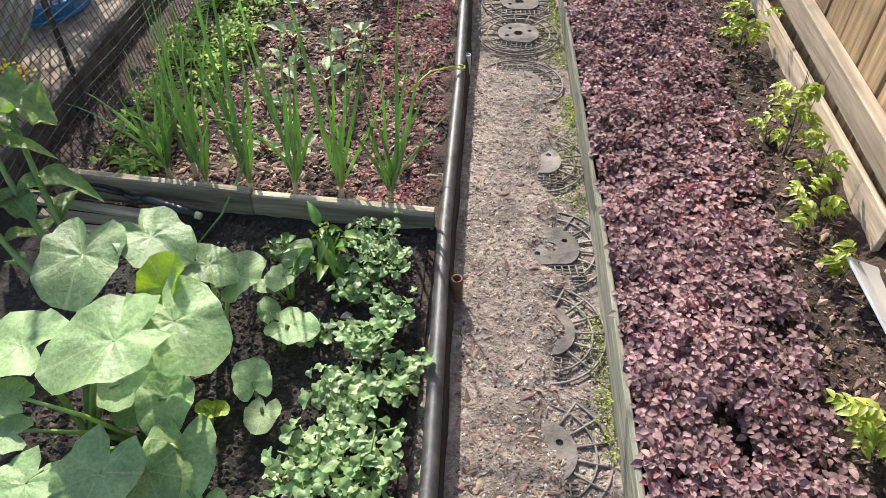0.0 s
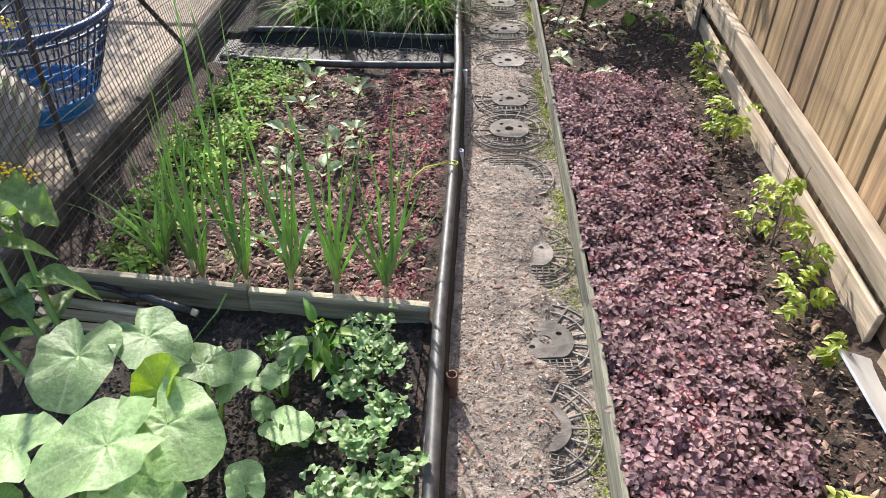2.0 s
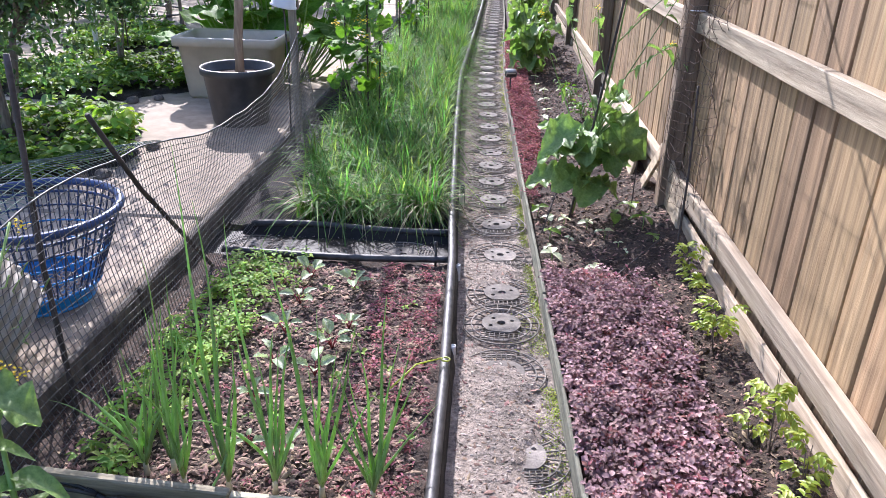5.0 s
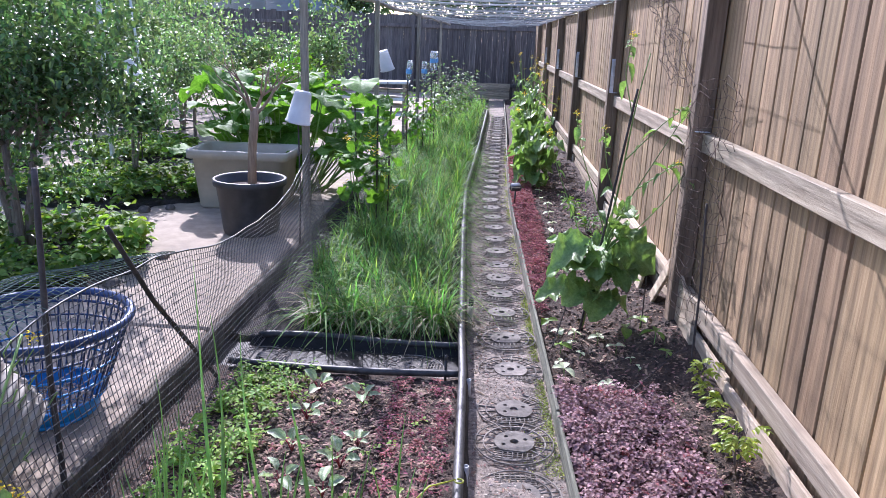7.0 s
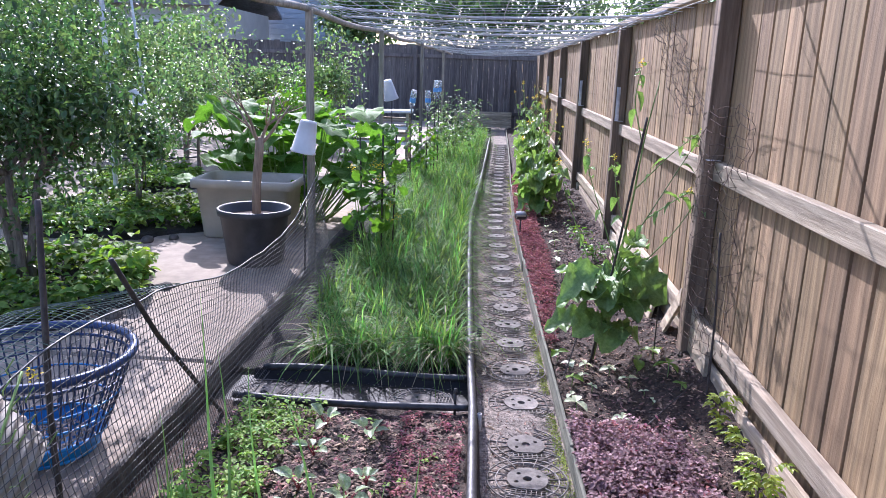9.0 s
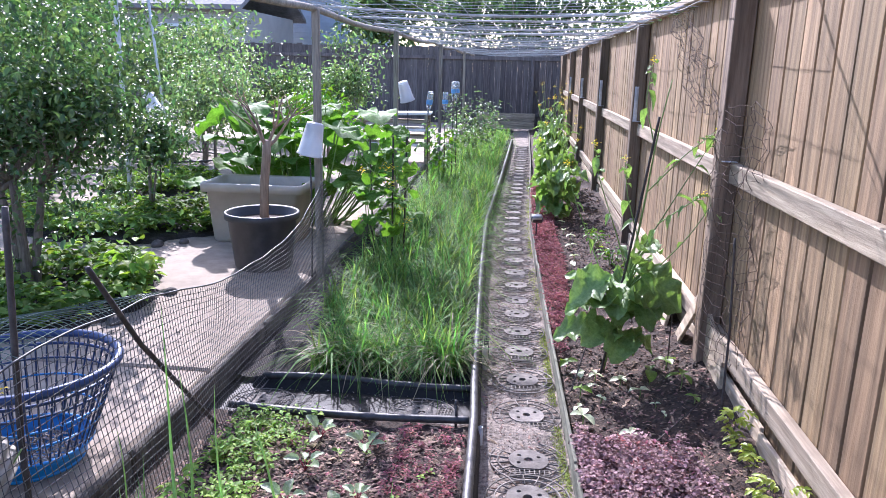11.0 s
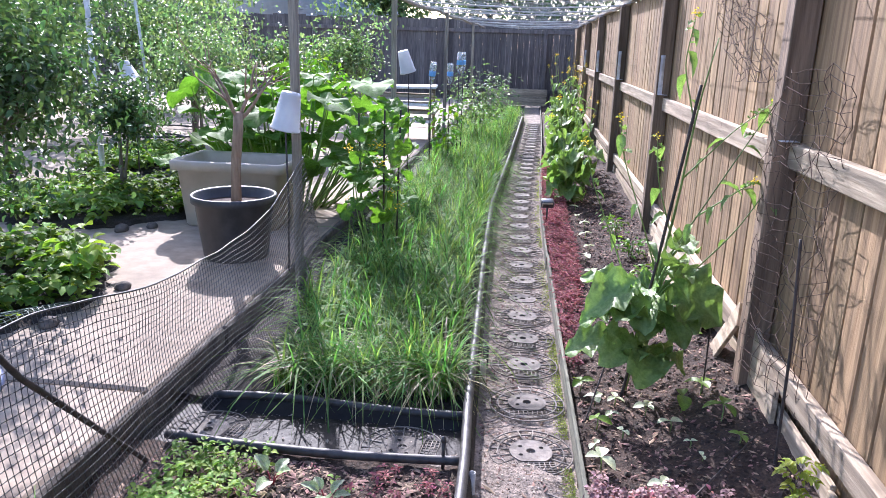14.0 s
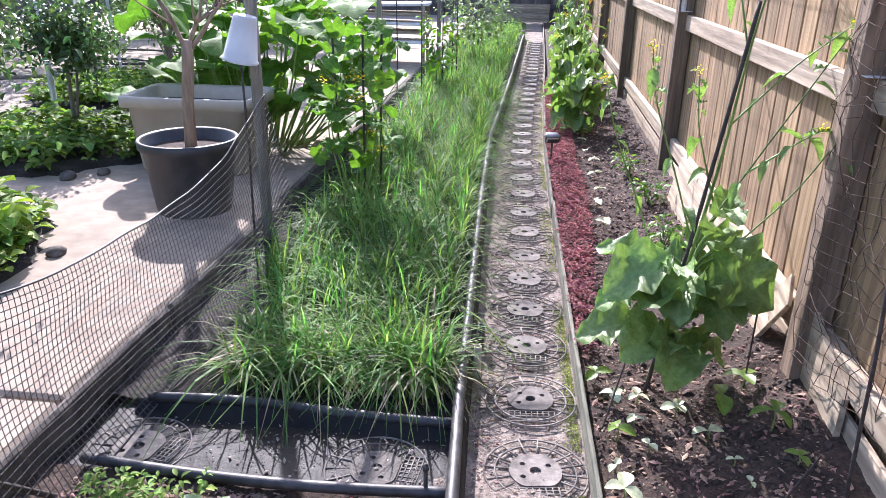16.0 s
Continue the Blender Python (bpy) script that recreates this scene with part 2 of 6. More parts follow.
GREENS = surface("seedling_leaf", (0.14, 0.235, 0.04), (0.28, 0.40, 0.095), 20, 0.62, 0.1, spec=0.25, vary=0.4, through_light=0.35)
CILANTRO = surface("cilantro_leaf", (0.17, 0.28, 0.09), (0.33, 0.46, 0.20), 24, 0.45, 0.12, vary=0.32, through_light=0.28)
STEMGREEN = surface("green_stem", (0.14, 0.24, 0.05), (0.25, 0.36, 0.10), 20, 0.45, 0.05, objrand=True)
STEMRED = surface("red_stem", (0.20, 0.02, 0.03), (0.34, 0.05, 0.06), 20, 0.5, 0.05)
BEETLEAF = vein_leaf("beet_leaf", (0.20, 0.30, 0.12), (0.46, 0.54, 0.33), (0.62, 0.60, 0.48), 3)
TARO = vein_leaf("taro_leaf", (0.19, 0.31, 0.105), (0.32, 0.455, 0.195), (0.42, 0.50, 0.26), 7)
TAROYOUNG = vein_leaf("young_taro_leaf", (0.27, 0.40, 0.03), (0.40, 0.52, 0.06), (0.5, 0.55, 0.2), 7)
GOURD = vein_leaf("gourd_leaf", (0.08, 0.17, 0.03), (0.16, 0.28, 0.065), (0.24, 0.38, 0.11), 5, 0.36, 0.6)
GOURD.node_tree.nodes["Principled BSDF"].inputs["Specular IOR Level"].default_value = 0.15
MUSTARD = vein_leaf("mustard_leaf", (0.125, 0.215, 0.055), (0.24, 0.35, 0.11), (0.26, 0.36, 0.14), 5)
SMALLGREEN = surface("plant_leaf", (0.08, 0.175, 0.025), (0.17, 0.31, 0.055), 20, 0.42, 0.1, vary=0.4, through_light=0.35)
LIME = surface("lime_leaf", (0.26, 0.33, 0.04), (0.42, 0.48, 0.10), 20, 0.45, 0.1, vary=0.3, through_light=0.35)
TREELEAF = surface("tree_leaf", (0.05, 0.095, 0.03), (0.115, 0.18, 0.065), 12, 0.36, 0.05, vary=0.5, through_light=0.35)
TREELIGHT = surface("pale_tree_leaf", (0.10, 0.165, 0.055), (0.20, 0.28, 0.11), 12, 0.35, 0.05, vary=0.5, through_light=0.4)
COVER = surface("ground_cover_leaf", (0.10, 0.175, 0.032), (0.21, 0.30, 0.075), 12, 0.68, 0.1, spec=0.2, vary=0.45, through_light=0.35)
PALE = surface("pale_seedling", (0.42, 0.50, 0.28), (0.62, 0.68, 0.45), 20, 0.5, 0.1, vary=0.25, through_light=0.25)
YELLOW = surface("yellow_petal", (0.75, 0.55, 0.02), (0.9, 0.72, 0.04), 20, 0.5, 0.0, vary=0.2, through_light=0.3)
HOUSEWALL = surface("blue_grey_siding", (0.34, 0.39, 0.44), (0.42, 0.47, 0.52), 3, 0.8, 0.05, patch=0.08)
BEIGEWALL = surface("cream_siding", (0.50, 0.47, 0.42), (0.58, 0.55, 0.49), 3, 0.8, 0.05, patch=0.08)
ROOF = surface("roof_shingle", (0.2, 0.19, 0.185), (0.34, 0.32, 0.31), 14, 0.9, 0.3)
GLASS = surface("window_glass", (0.05, 0.06, 0.07), (0.08, 0.09, 0.1), 3, 0.08, 0.0)
LAMPBLACK = surface("black_plastic", (0.02, 0.02, 0.022), (0.04, 0.04, 0.042), 20, 0.35, 0.05)
PANEL = surface("solar_panel", (0.16, 0.17, 0.18), (0.28, 0.29, 0.30), 20, 0.15, 0.0)


def grain(m, stretch, way, depth):
    """Long arching growth rings of flat-sawn boards."""
    nt = m.node_tree
    N, L = nt.nodes.new, nt.links.new
    tc, oi = N("ShaderNodeTexCoord"), N("ShaderNodeObjectInfo")
    mu = N("ShaderNodeMath"); mu.operation = "MULTIPLY"; mu.inputs[1].default_value = 71.0
    L(oi.outputs["Random"], mu.inputs[0])
    ad = N("ShaderNodeVectorMath"); ad.operation = "ADD"
    L(tc.outputs["Object"], ad.inputs[0]); L(mu.outputs[0], ad.inputs[1])
    mp = N("ShaderNodeMapping")
    mp.inputs["Scale"].default_value = stretch
    L(ad.outputs[0], mp.inputs[0])
    wv = N("ShaderNodeTexWave")
    wv.bands_direction = way
    wv.inputs["Scale"].default_value, wv.inputs["Distortion"].default_value = 5.0, 13.0
    wv.inputs["Detail"].default_value, wv.inputs["Detail Scale"].default_value = 3.0, 0.7
    L(mp.outputs[0], wv.inputs["Vector"])
    rg = N("ShaderNodeMapRange")
    rg.inputs["From Min"].default_value, rg.inputs["From Max"].default_value = 0.1, 0.7
    rg.inputs["To Min"].default_value, rg.inputs["To Max"].default_value = 1.0 - depth, 1.0
    L(wv.outputs["Fac"], rg.inputs[0])
    b = nt.nodes["Principled BSDF"]
    old = b.inputs["Base Color"].links[0].from_socket
    hs = N("ShaderNodeHueSaturation")
    L(old, hs.inputs["Color"]); L(rg.outputs[0], hs.inputs["Value"]); L(hs.outputs[0], b.inputs["Base Color"])


grain(PLANK, (1, 1, 0.13), "Y", 0.30)
grain(RAIL, (1, 0.10, 1), "Z", 0.28)
grain(POST, (1, 1, 0.10), "Y", 0.35)
grain(GREYWOOD, (0.10, 1, 1), "Z", 0.25)
knots(PLANK, (0.12, 0.065, 0.035))
knots(RAIL, (0.16, 0.10, 0.06), 4.5)


# ---- building helpers ----
class Geo:
    """Gathers vertices and faces of one mesh."""

    def __init__(self):
        self.v, self.f = [], []

    def add(self, verts, faces):
        n = len(self.v)
        self.v.extend([tuple(p) for p in verts])
        self.f.extend([tuple(n + i for i in f) for f in faces])
        return self

    def box(self, c, s, bevel=0.003, turn=None):
        h = [a / 2 for a in s]
        bevel = min(bevel, min(h) * 0.6)
        verts, idx = [], {}
        for sx in (-1, 1):
            for sy in (-1, 1):
                for sz in (-1, 1):
                    for a in range(3):
                        p = [sg * (hh - (0 if i == a else bevel)) for i, (sg, hh) in enumerate(zip((sx, sy, sz), h))]
                        idx[(sx, sy, sz, a)] = len(verts)
                        verts.append(Vector(p))
        faces = []
        for a in range(3):
            b, d = (a + 1) % 3, (a + 2) % 3
            for s_ in (-1, 1):
                q = []
                for u, w in ((-1, -1), (1, -1), (1, 1), (-1, 1)):
                    k = [0, 0, 0]
                    k[a], k[b], k[d] = s_, u, w
                    q.append(idx[(*k, a)])
                faces.append(q if s_ > 0 else q[::-1])
            for u in (-1, 1):
                for w in (-1, 1):
                    k1, k2 = [0, 0, 0], [0, 0, 0]
                    k1[a], k1[b], k1[d] = -1, u, w
                    k2[a], k2[b], k2[d] = 1, u, w
                    q = [idx[(*k1, b)], idx[(*k2, b)], idx[(*k2, d)], idx[(*k1, d)]]
                    faces.append(q if u * w < 0 else q[::-1])
        for sx in (-1, 1):
            for sy in (-1, 1):
                for sz in (-1, 1):
                    q = [idx[(sx, sy, sz, a)] for a in range(3)]
                    faces.append(q if sx * sy * sz > 0 else q[::-1])
        m = turn or Matrix()
        c = Vector(c)
        return self.add([m.to_3x3() @ p + c for p in verts], faces)

    def tube(self, pts, r, seg=8, caps=True):
        pts = [Vector(p) for p in pts]
        rs = r if isinstance(r, (list, tuple)) else [r] * len(pts)
        side = None
        verts, faces = [], []
        for i, p in enumerate(pts):
            d = (pts[min(i + 1, len(pts) - 1)] - pts[max(i - 1, 0)]).normalized()
            if side is None:
                side = d.orthogonal().normalized()
            side = (side - d * side.dot(d)).normalized()
            up = d.cross(side)
            for k in range(seg):
                a = 2 * math.pi * k / seg
                verts.append(p + (side * math.cos(a) + up * math.sin(a)) * rs[i])
        for i in range(len(pts) - 1):
            for k in range(seg):
                k2 = (k + 1) % seg
                faces.append((i * seg + k, i * seg + k2, (i + 1) * seg + k2, (i + 1) * seg + k))
        if caps:
            faces.append(tuple(range(seg))[::-1])
            faces.append(tuple((len(pts) - 1) * seg + k for k in range(seg)))
        return self.add(verts, faces)

    def lathe(self, profile, c=(0, 0, 0), seg=28, turn=None, ribs=0, rib=0.0):
        verts, faces = [], []
        m = (turn or Matrix()).to_3x3()
        for r, z in profile:
            for k in range(seg):
                a = 2 * math.pi * k / seg
                rr = r * (1 + rib * math.cos(ribs * a))
                verts.append(m @ Vector((rr * math.cos(a), rr * math.sin(a), z)) + Vector(c))
        for i in range(len(profile) - 1):
            for k in range(seg):
                k2 = (k + 1) % seg
                faces.append((i * seg + k, i * seg + k2, (i + 1) * seg + k2, (i + 1) * seg + k))
        return self.add(verts, faces)

    def batch(self, tv, tf, pos, rot, scale):
        """Many copies of a small template: arrays of places, turns (n,3,3) and sizes."""
        tv = np.asarray(tv, float)
        n = len(pos)
        scale = np.asarray(scale, float)
        if scale.ndim == 1:
            scale = np.repeat(scale[:, None], 3, 1)
        vv = np.einsum("nij,nkj->nki", rot, tv[None] * scale[:, None, :]) + np.asarray(pos)[:, None, :]
        base = len(self.v)
        self.v.extend(map(tuple, vv.reshape(-1, 3)))
        k = len(tv)
        for i in range(n):
            o = base + i * k
            self.f.extend([tuple(o + j for j in f) for f in tf])
        return self


def turns(yaw, pitch=0, roll=0):
    yaw, pitch, roll = np.broadcast_arrays(np.asarray(yaw, float), np.asarray(pitch, float), np.asarray(roll, float))
    cz, sz, cx, sx, cy, sy = np.cos(yaw), np.sin(yaw), np.cos(pitch), np.sin(pitch), np.cos(roll), np.sin(roll)
    z, o = np.zeros_like(cz), np.ones_like(cz)
    Rz = np.stack([np.stack([cz, -sz, z], -1), np.stack([sz, cz, z], -1), np.stack([z, z, o], -1)], -2)
    Rx = np.stack([np.stack([o, z, z], -1), np.stack([z, cx, -sx], -1), np.stack([z, sx, cx], -1)], -2)
    Ry = np.stack([np.stack([cy, z, sy], -1), np.stack([z, o, z], -1), np.stack([-sy, z, cy], -1)], -2)
    return Rz @ Rx @ Ry


def mesh_of(name, geo, material, smooth=True):
    me = bpy.data.meshes.new(name)
    me.from_pydata(geo.v, [], geo.f)
    me.materials.append(material)
    if smooth:
        me.polygons.foreach_set("use_smooth", [True] * len(me.polygons))
    me.update()
    return me


def solid(name, geo, material, parent=None, label="", smooth=True):
    """One mesh object, under a thing or a part, or on its own."""
    ob = new(name, mesh_of(name, geo, material, smooth))
    if parent is not None:
        ob.parent = parent
    if label:
        ob["label"] = label
    return ob


def shared(name, me, parent, loc, turn=None, scale=(1, 1, 1)):
    ob = new(name, me)
    ob.parent = parent
    ob.matrix_basis = Matrix.LocRotScale(Vector(loc), (turn or Matrix()).to_quaternion(), Vector(scale))
    return ob


def thing(name, at, label, category, group="", kind=""):
    ob = new(name)
    ob.location = at
    ob.empty_display_size = 0.05
    return tagged(ob, label, category, group, kind)


def leaf_shape(shape="oval", rows=5, cols=3, cup=0.12, droop=0.2, wave=0.0, width=0.5):
    """A leaf of length 1 along +y, stalk end at the origin, its face up."""
    v, f = [], []
    for i in range(rows + 1):
        s = i / rows
        if shape == "oval":
            w = math.sin(math.pi * min(1, s * 0.96 + 0.02)) ** 0.7
        elif shape == "spoon":
            w = 0.14 + 0.86 * (math.sin(math.pi * max(0, (s - 0.22) / 0.78)) ** 0.6 if s > 0.22 else 0)
        elif shape == "lance":
            w = math.sin(math.pi * s ** 0.7) ** 0.9 + 0.02
        elif shape == "heart":
            w = (math.sin(math.pi * (s * 0.8 + 0.2)) ** 0.75) if s < 1 else 0.02
            w *= 1.1 if s < 0.35 else 1
        else:
            w = 1 - s ** 2 * 0.9
        w *= width / 2
        for j in range(cols):
            u = 2 * j / (cols - 1) - 1
            v.append((u * w, s, cup * abs(u) * w * 2 - droop * s * s + wave * w * math.sin(s * 17 + u * 4) * abs(u)))
    for i in range(rows):
        for j in range(cols - 1):
            a = i * cols + j
            f.append((a, a + 1, a + cols + 1, a + cols))
    return v, f


def round_leaf(notch=0.35, cup=0.06, ripple=0.03, rings=5, seg=30, seed=0):
    """A heart-shaped shield leaf, its stalk joined near the notch; tip towards +y, reach 1."""
    r_ = random.Random(seed)
    ph = r_.uniform(0, 6)
    v, f = [(0, 0, -0.03)], []
    for i in range(1, rings + 1):
        q = i / rings
        for k in range(seg):
            a = 2 * math.pi * k / seg
            d = abs(math.pi - a)
            reach = 0.66 + 0.30 * max(0, math.cos(a)) ** 1.9 + 0.10 * max(0, -math.cos(a))
            if d < 0.42:
                reach *= 1 - (notch + 0.22) * (1 - d / 0.42) ** 0.9
            reach *= 1 + 0.022 * math.sin(9 * a + ph) + 0.03 * math.sin(4 * a + 2 * ph)
            x, y = reach * q * math.sin(a), reach * q * math.cos(a)
            z = cup * q * q + 0.16 * abs(x) - 0.28 * max(0, y) ** 2 - 0.22 * x * x + ripple * q * q * math.sin(5 * a + ph) + 0.03 * q * q * math.cos(11 * a + ph) + 0.018 * math.sin(7 * q) * math.cos(7 * a)
            v.append((x, y, z))
    for k in range(seg):
        f.append((0, 1 + (k + 1) % seg, 1 + k))
    for i in range(rings - 1):
        for k in range(seg):
            a, b = 1 + i * seg + k, 1 + i * seg + (k + 1) % seg
            f.append((a, b, b + seg, a + seg))
    return v, f


def sheet(x0, x1, y0, y1, step, height):
    """A ground patch; height(x, y) gives z."""
    nx, ny = max(1, round((x1 - x0) / step)), max(1, round((y1 - y0) / step))
    g = Geo()
    vs = [(x0 + (x1 - x0) * i / nx, y0 + (y1 - y0) * j / ny) for j in range(ny + 1) for i in range(nx + 1)]
    g.v = [(x, y, height(x, y)) for x, y in vs]
    g.f = [(j * (nx + 1) + i, j * (nx + 1) + i + 1, (j + 1) * (nx + 1) + i + 1, (j + 1) * (nx + 1) + i) for j in range(ny) for i in range(nx)]
    return g


def rough(x, y, amp, size):
    return amp * (noise.noise((x / size, y / size, 3.1)) + 0.5 * noise.noise((x / size * 2.3, y / size * 2.3, 9.7)) + 0.3 * noise.noise((x / size * 5, y / size * 5, 1.7)))


def along(table, y):
    """Linear reading of a table of (y, value)."""
    return float(np.interp(y, [a for a, _ in table], [b for _, b in table]))


PIPE_X = ((-1.5, 0.06), (0.9, 0.025), (1.6, 0.003), (2.3, 0.0), (3.2, -0.022), (3.6, -0.045), (4.3, -0.07), (5.5, -0.115), (7.4, -0.165), (8.3, -0.14), (11, -0.09), (14, -0.05), (18, 0.0))
EDGE_X = ((-1.5, 0.45), (1.0, 0.425), (2.0, 0.405), (2.5, 0.392), (3.2, 0.362), (4.2, 0.335), (5.5, 0.305), (7.0, 0.268), (9, 0.275), (12, 0.32), (18, 0.36))
SLAB_Z = 0.13


def soil_left(x, y):
    return 0.025 + rough(x, y, 0.012, 0.09) + rough(x, y, 0.018, 0.5)


def soil_right(x, y):
    return 0.04 + rough(x, y, 0.012, 0.08) + rough(x, y, 0.02, 0.45) + max(0, x - 0.74) * (0.26 + 0.16 * math.exp(-((y - 3.85) / 0.5) ** 2))


# ---- ground and hard surfaces ----
g = Geo()
g.add([(-600, -600, -0.06), (600, -600, -0.06), (600, 600, -0.06), (-600, 600, -0.06)], [(0, 1, 2, 3)])
tagged(solid("ground", g, EARTH), "bare brown earth reaching to the horizon", "ground", kind="structure")

def path_height(x, y):
    """Trodden dirt, heaped over the nearer discs on the pipe side."""
    near = min(1.0, max(0.0, (2.62 - y) / 0.25)) + 0.75 * max(0.0, 1 - abs(y - 3.26) / 0.33) + 0.6 * max(0.0, 1 - abs(y - 5.0) / 0.3)
    side_ = min(1.0, max(0.0, (0.322 - x + 0.09 * noise.noise((x * 9, y * 9, 4))) / 0.07))
    return -0.012 + rough(x, y, 0.003, 0.05) + rough(x, y, 0.004, 0.3) + 0.025 * min(1, near) * side_


g = Geo()
g.add([(-0.5, -1.2, -0.035), (0.8, -1.2, -0.035), (0.8, 19.6, -0.035), (-0.5, 19.6, -0.035)], [(0, 1, 2, 3)])
pth = sheet(-0.3, 0.6, -0.6, 6.5, 0.0125, path_height)
g.add(pth.v, pth.f)
pth = sheet(-0.3, 0.6, 6.5, 19.6, 0.04, path_height)
g.add(pth.v, pth.f)
tagged(solid("path", g, SAND), "narrow trodden dirt path with grit and wood chips", "path", kind="structure")

g = sheet(-1.24, -0.02, -1.0, 3.27, 0.016, lambda x, y: soil_left(x, y) if x < along(PIPE_X, y) - 0.01 else -0.03)
tagged(solid("garden_bed", g, MULCH), "dark crumbly soil bed mixed with bark mulch", "soil", kind="structure")
g = sheet(-1.24, -0.04, -1.0, 1.66, 0.013, lambda x, y: soil_left(x, y) + 0.006 if x < along(PIPE_X, y) - 0.01 else -0.04)
tagged(solid("dark_bed", g, SOIL), "nearly black soil of the front bed", "soil", kind="structure")
g = sheet(-1.24, -0.02, 3.62, 19.6, 0.05, lambda x, y: soil_left(x, y) if x < along(PIPE_X, y) - 0.01 else -0.03)
tagged(solid("chive_bed", g, SOIL), "dark soil bed under the garlic chives", "soil", kind="structure")
g = sheet(-1.24, -0.03, 3.27, 3.62, 0.02, lambda x, y: 0.0 + rough(x, y, 0.004, 0.06))
tagged(solid("cross_path", g, BLACKSHEET), "black sheeting strewn with dirt between the beds", "path", kind="structure")
g = sheet(0.30, 1.2, -1.0, 8.5, 0.018, lambda x, y: soil_right(x, y) if x > along(EDGE_X, y) + 0.012 else -0.03)
tagged(solid("fence_bed", g, MULCH), "mulched soil bed along the wooden fence", "soil", kind="structure")
g = sheet(0.26, 1.2, 8.5, 19.6, 0.06, lambda x, y: soil_right(x, y) if x > along(EDGE_X, y) + 0.012 else -0.03)
tagged(solid("far_fence_bed", g, MULCH), "mulched soil at the far end of the fence bed", "soil", kind="structure")

# concrete yard in cast panels
yard = thing("concrete_yard", (0, 0, 0), "worn beige concrete yard slabs with open joints", "pavement", kind="structure")
for x0, x1 in ((-3.05, -1.25), (-6.2, -3.07), (-10.5, -6.22)):
    for y0, y1 in ((-2, 1.2), (1.22, 3.42), (3.44, 6.3), (6.32, 9.3), (9.32, 12.8), (12.82, 19.8)):
        gg = Geo().box(((x0 + x1) / 2, (y0 + y1) / 2, SLAB_Z / 2 - 0.02), (x1 - x0, y1 - y0, SLAB_Z + 0.04), 0.012)
        solid("slab", gg, CONCRETE, yard, smooth=False)
kerb = Geo()
for i in range(14):
    y0 = -1.5 + i * 1.4
    kerb.box((-1.237 + 0.006 * math.sin(i * 2.1), y0 + 0.7, 0.045), (0.03, 1.392, 0.16), 0.01)
tagged(solid("kerb", kerb, KERB, smooth=False), "dark concrete edge below the yard slabs", "kerb", kind="structure")

# timber edging along the path's fence side
edging = thing("path_edging", (0, 0, 0), "weathered grey-green timber edging boards beside the path", "edging", kind="structure")
ys = [-1.2, 0.5, 1.75, 2.95, 4.3, 5.8, 7.6, 9.6, 12, 15, 19]
for a, b in zip(ys, ys[1:]):
    xa, xb = along(EDGE_X, a), along(EDGE_X, b)
    ang = math.atan2(-(xb - xa), b - a)
    ob = solid("edging_board", Geo().box((0, 0, 0), (0.014, math.hypot(xb - xa, b - a) + 0.05, 0.11), 0.003), EDGEWOOD, edging, smooth=False)
    ob.matrix_basis = pose((xa + xb) / 2 + 0.004 * math.sin(a * 5), (a + b) / 2, 0.03 + 0.006 * math.sin(a * 3), 0, random.uniform(-4, 4), math.degrees(ang))

# black pipe edging of the beds, with its sheeting
pipes = thing("pipe_edging", (0, 0, 0), "black plastic pipe and sheeting edging along the beds", "pipe edging", kind="structure")
line = [(along(PIPE_X, y), y, 0.092 + 0.006 * math.sin(y * 2.3)) for y in np.arange(-1.0, 16.0, 0.1)]
solid("main_pipe", Geo().tube(line, 0.0185, 12), BLACKPIPE, pipes)
g = Geo()
vs, fs = [], []
rowsn = np.arange(-1.0, 16.0, 0.06)
for i, y in enumerate(rowsn):
    x = along(PIPE_X, y)
    for k, (dx, z) in enumerate(((-0.014, 0.085), (0.016, 0.085), (0.024, 0.05), (0.028, 0.02), (0.036, -0.03))):
        bulge = 0.012 * max(0, noise.noise((y * 2.2, k * 0.3, 5))) * (k > 1) + 0.006 * noise.noise((y * 7, k, 2)) * (k > 1)
        vs.append((x + dx + bulge, y, z))
for i in range(len(rowsn) - 1):
    for k in range(4):
        a = i * 5 + k
        fs.append((a, a + 1, a + 6, a + 5))
solid("sheeting", Geo().add(vs, fs), BLACKSHEET, pipes, "creased black sheeting")
near = [(-1.10 + 1.08 * u, 3.26 - 0.03 * math.sin(u * math.pi) + 0.02 * (1 - u), 0.045 + 0.012 * u) for u in np.linspace(0, 1, 20)]
solid("cross_pipe", Geo().tube(near, 0.0165, 12), BLACKPIPE, pipes)
far = [(-1.06 + 1.02 * u, 3.60 + 0.015 * math.sin(u * 4), 0.045 + 0.006 * math.sin(u * 7)) for u in np.linspace(0, 1, 20)]
solid("cross_pipe", Geo().tube(far, 0.0165, 12), BLACKPIPE, pipes)
vs, fs = [], []
for i, u in enumerate(np.linspace(0, 1, 40)):
    for k, (dy, z) in enumerate(((0.0, 0.04), (-0.016, 0.03), (-0.03, 0.012), (-0.055, -0.01))):
        vs.append((-1.1 + 1.06 * u, 3.60 + dy + 0.006 * noise.noise((u * 20, k, 1)), z))
for i in range(39):
    for k in range(3):
        a = i * 4 + k
        fs.append((a, a + 4, a + 5, a + 1))
solid("cross_sheeting", Geo().add(vs, fs), BLACKSHEET, pipes)


def pipe_stub(x, y, z1, r, material, label):
    t = thing("pipe_stub", (x, y, -0.02), label, "pipe")
    h = z1 + 0.02
    solid("tube", Geo().lathe([(r * 0.72, h - 0.05), (r * 0.72, h), (r, h), (r, 0)], seg=16), material, t)
    return t


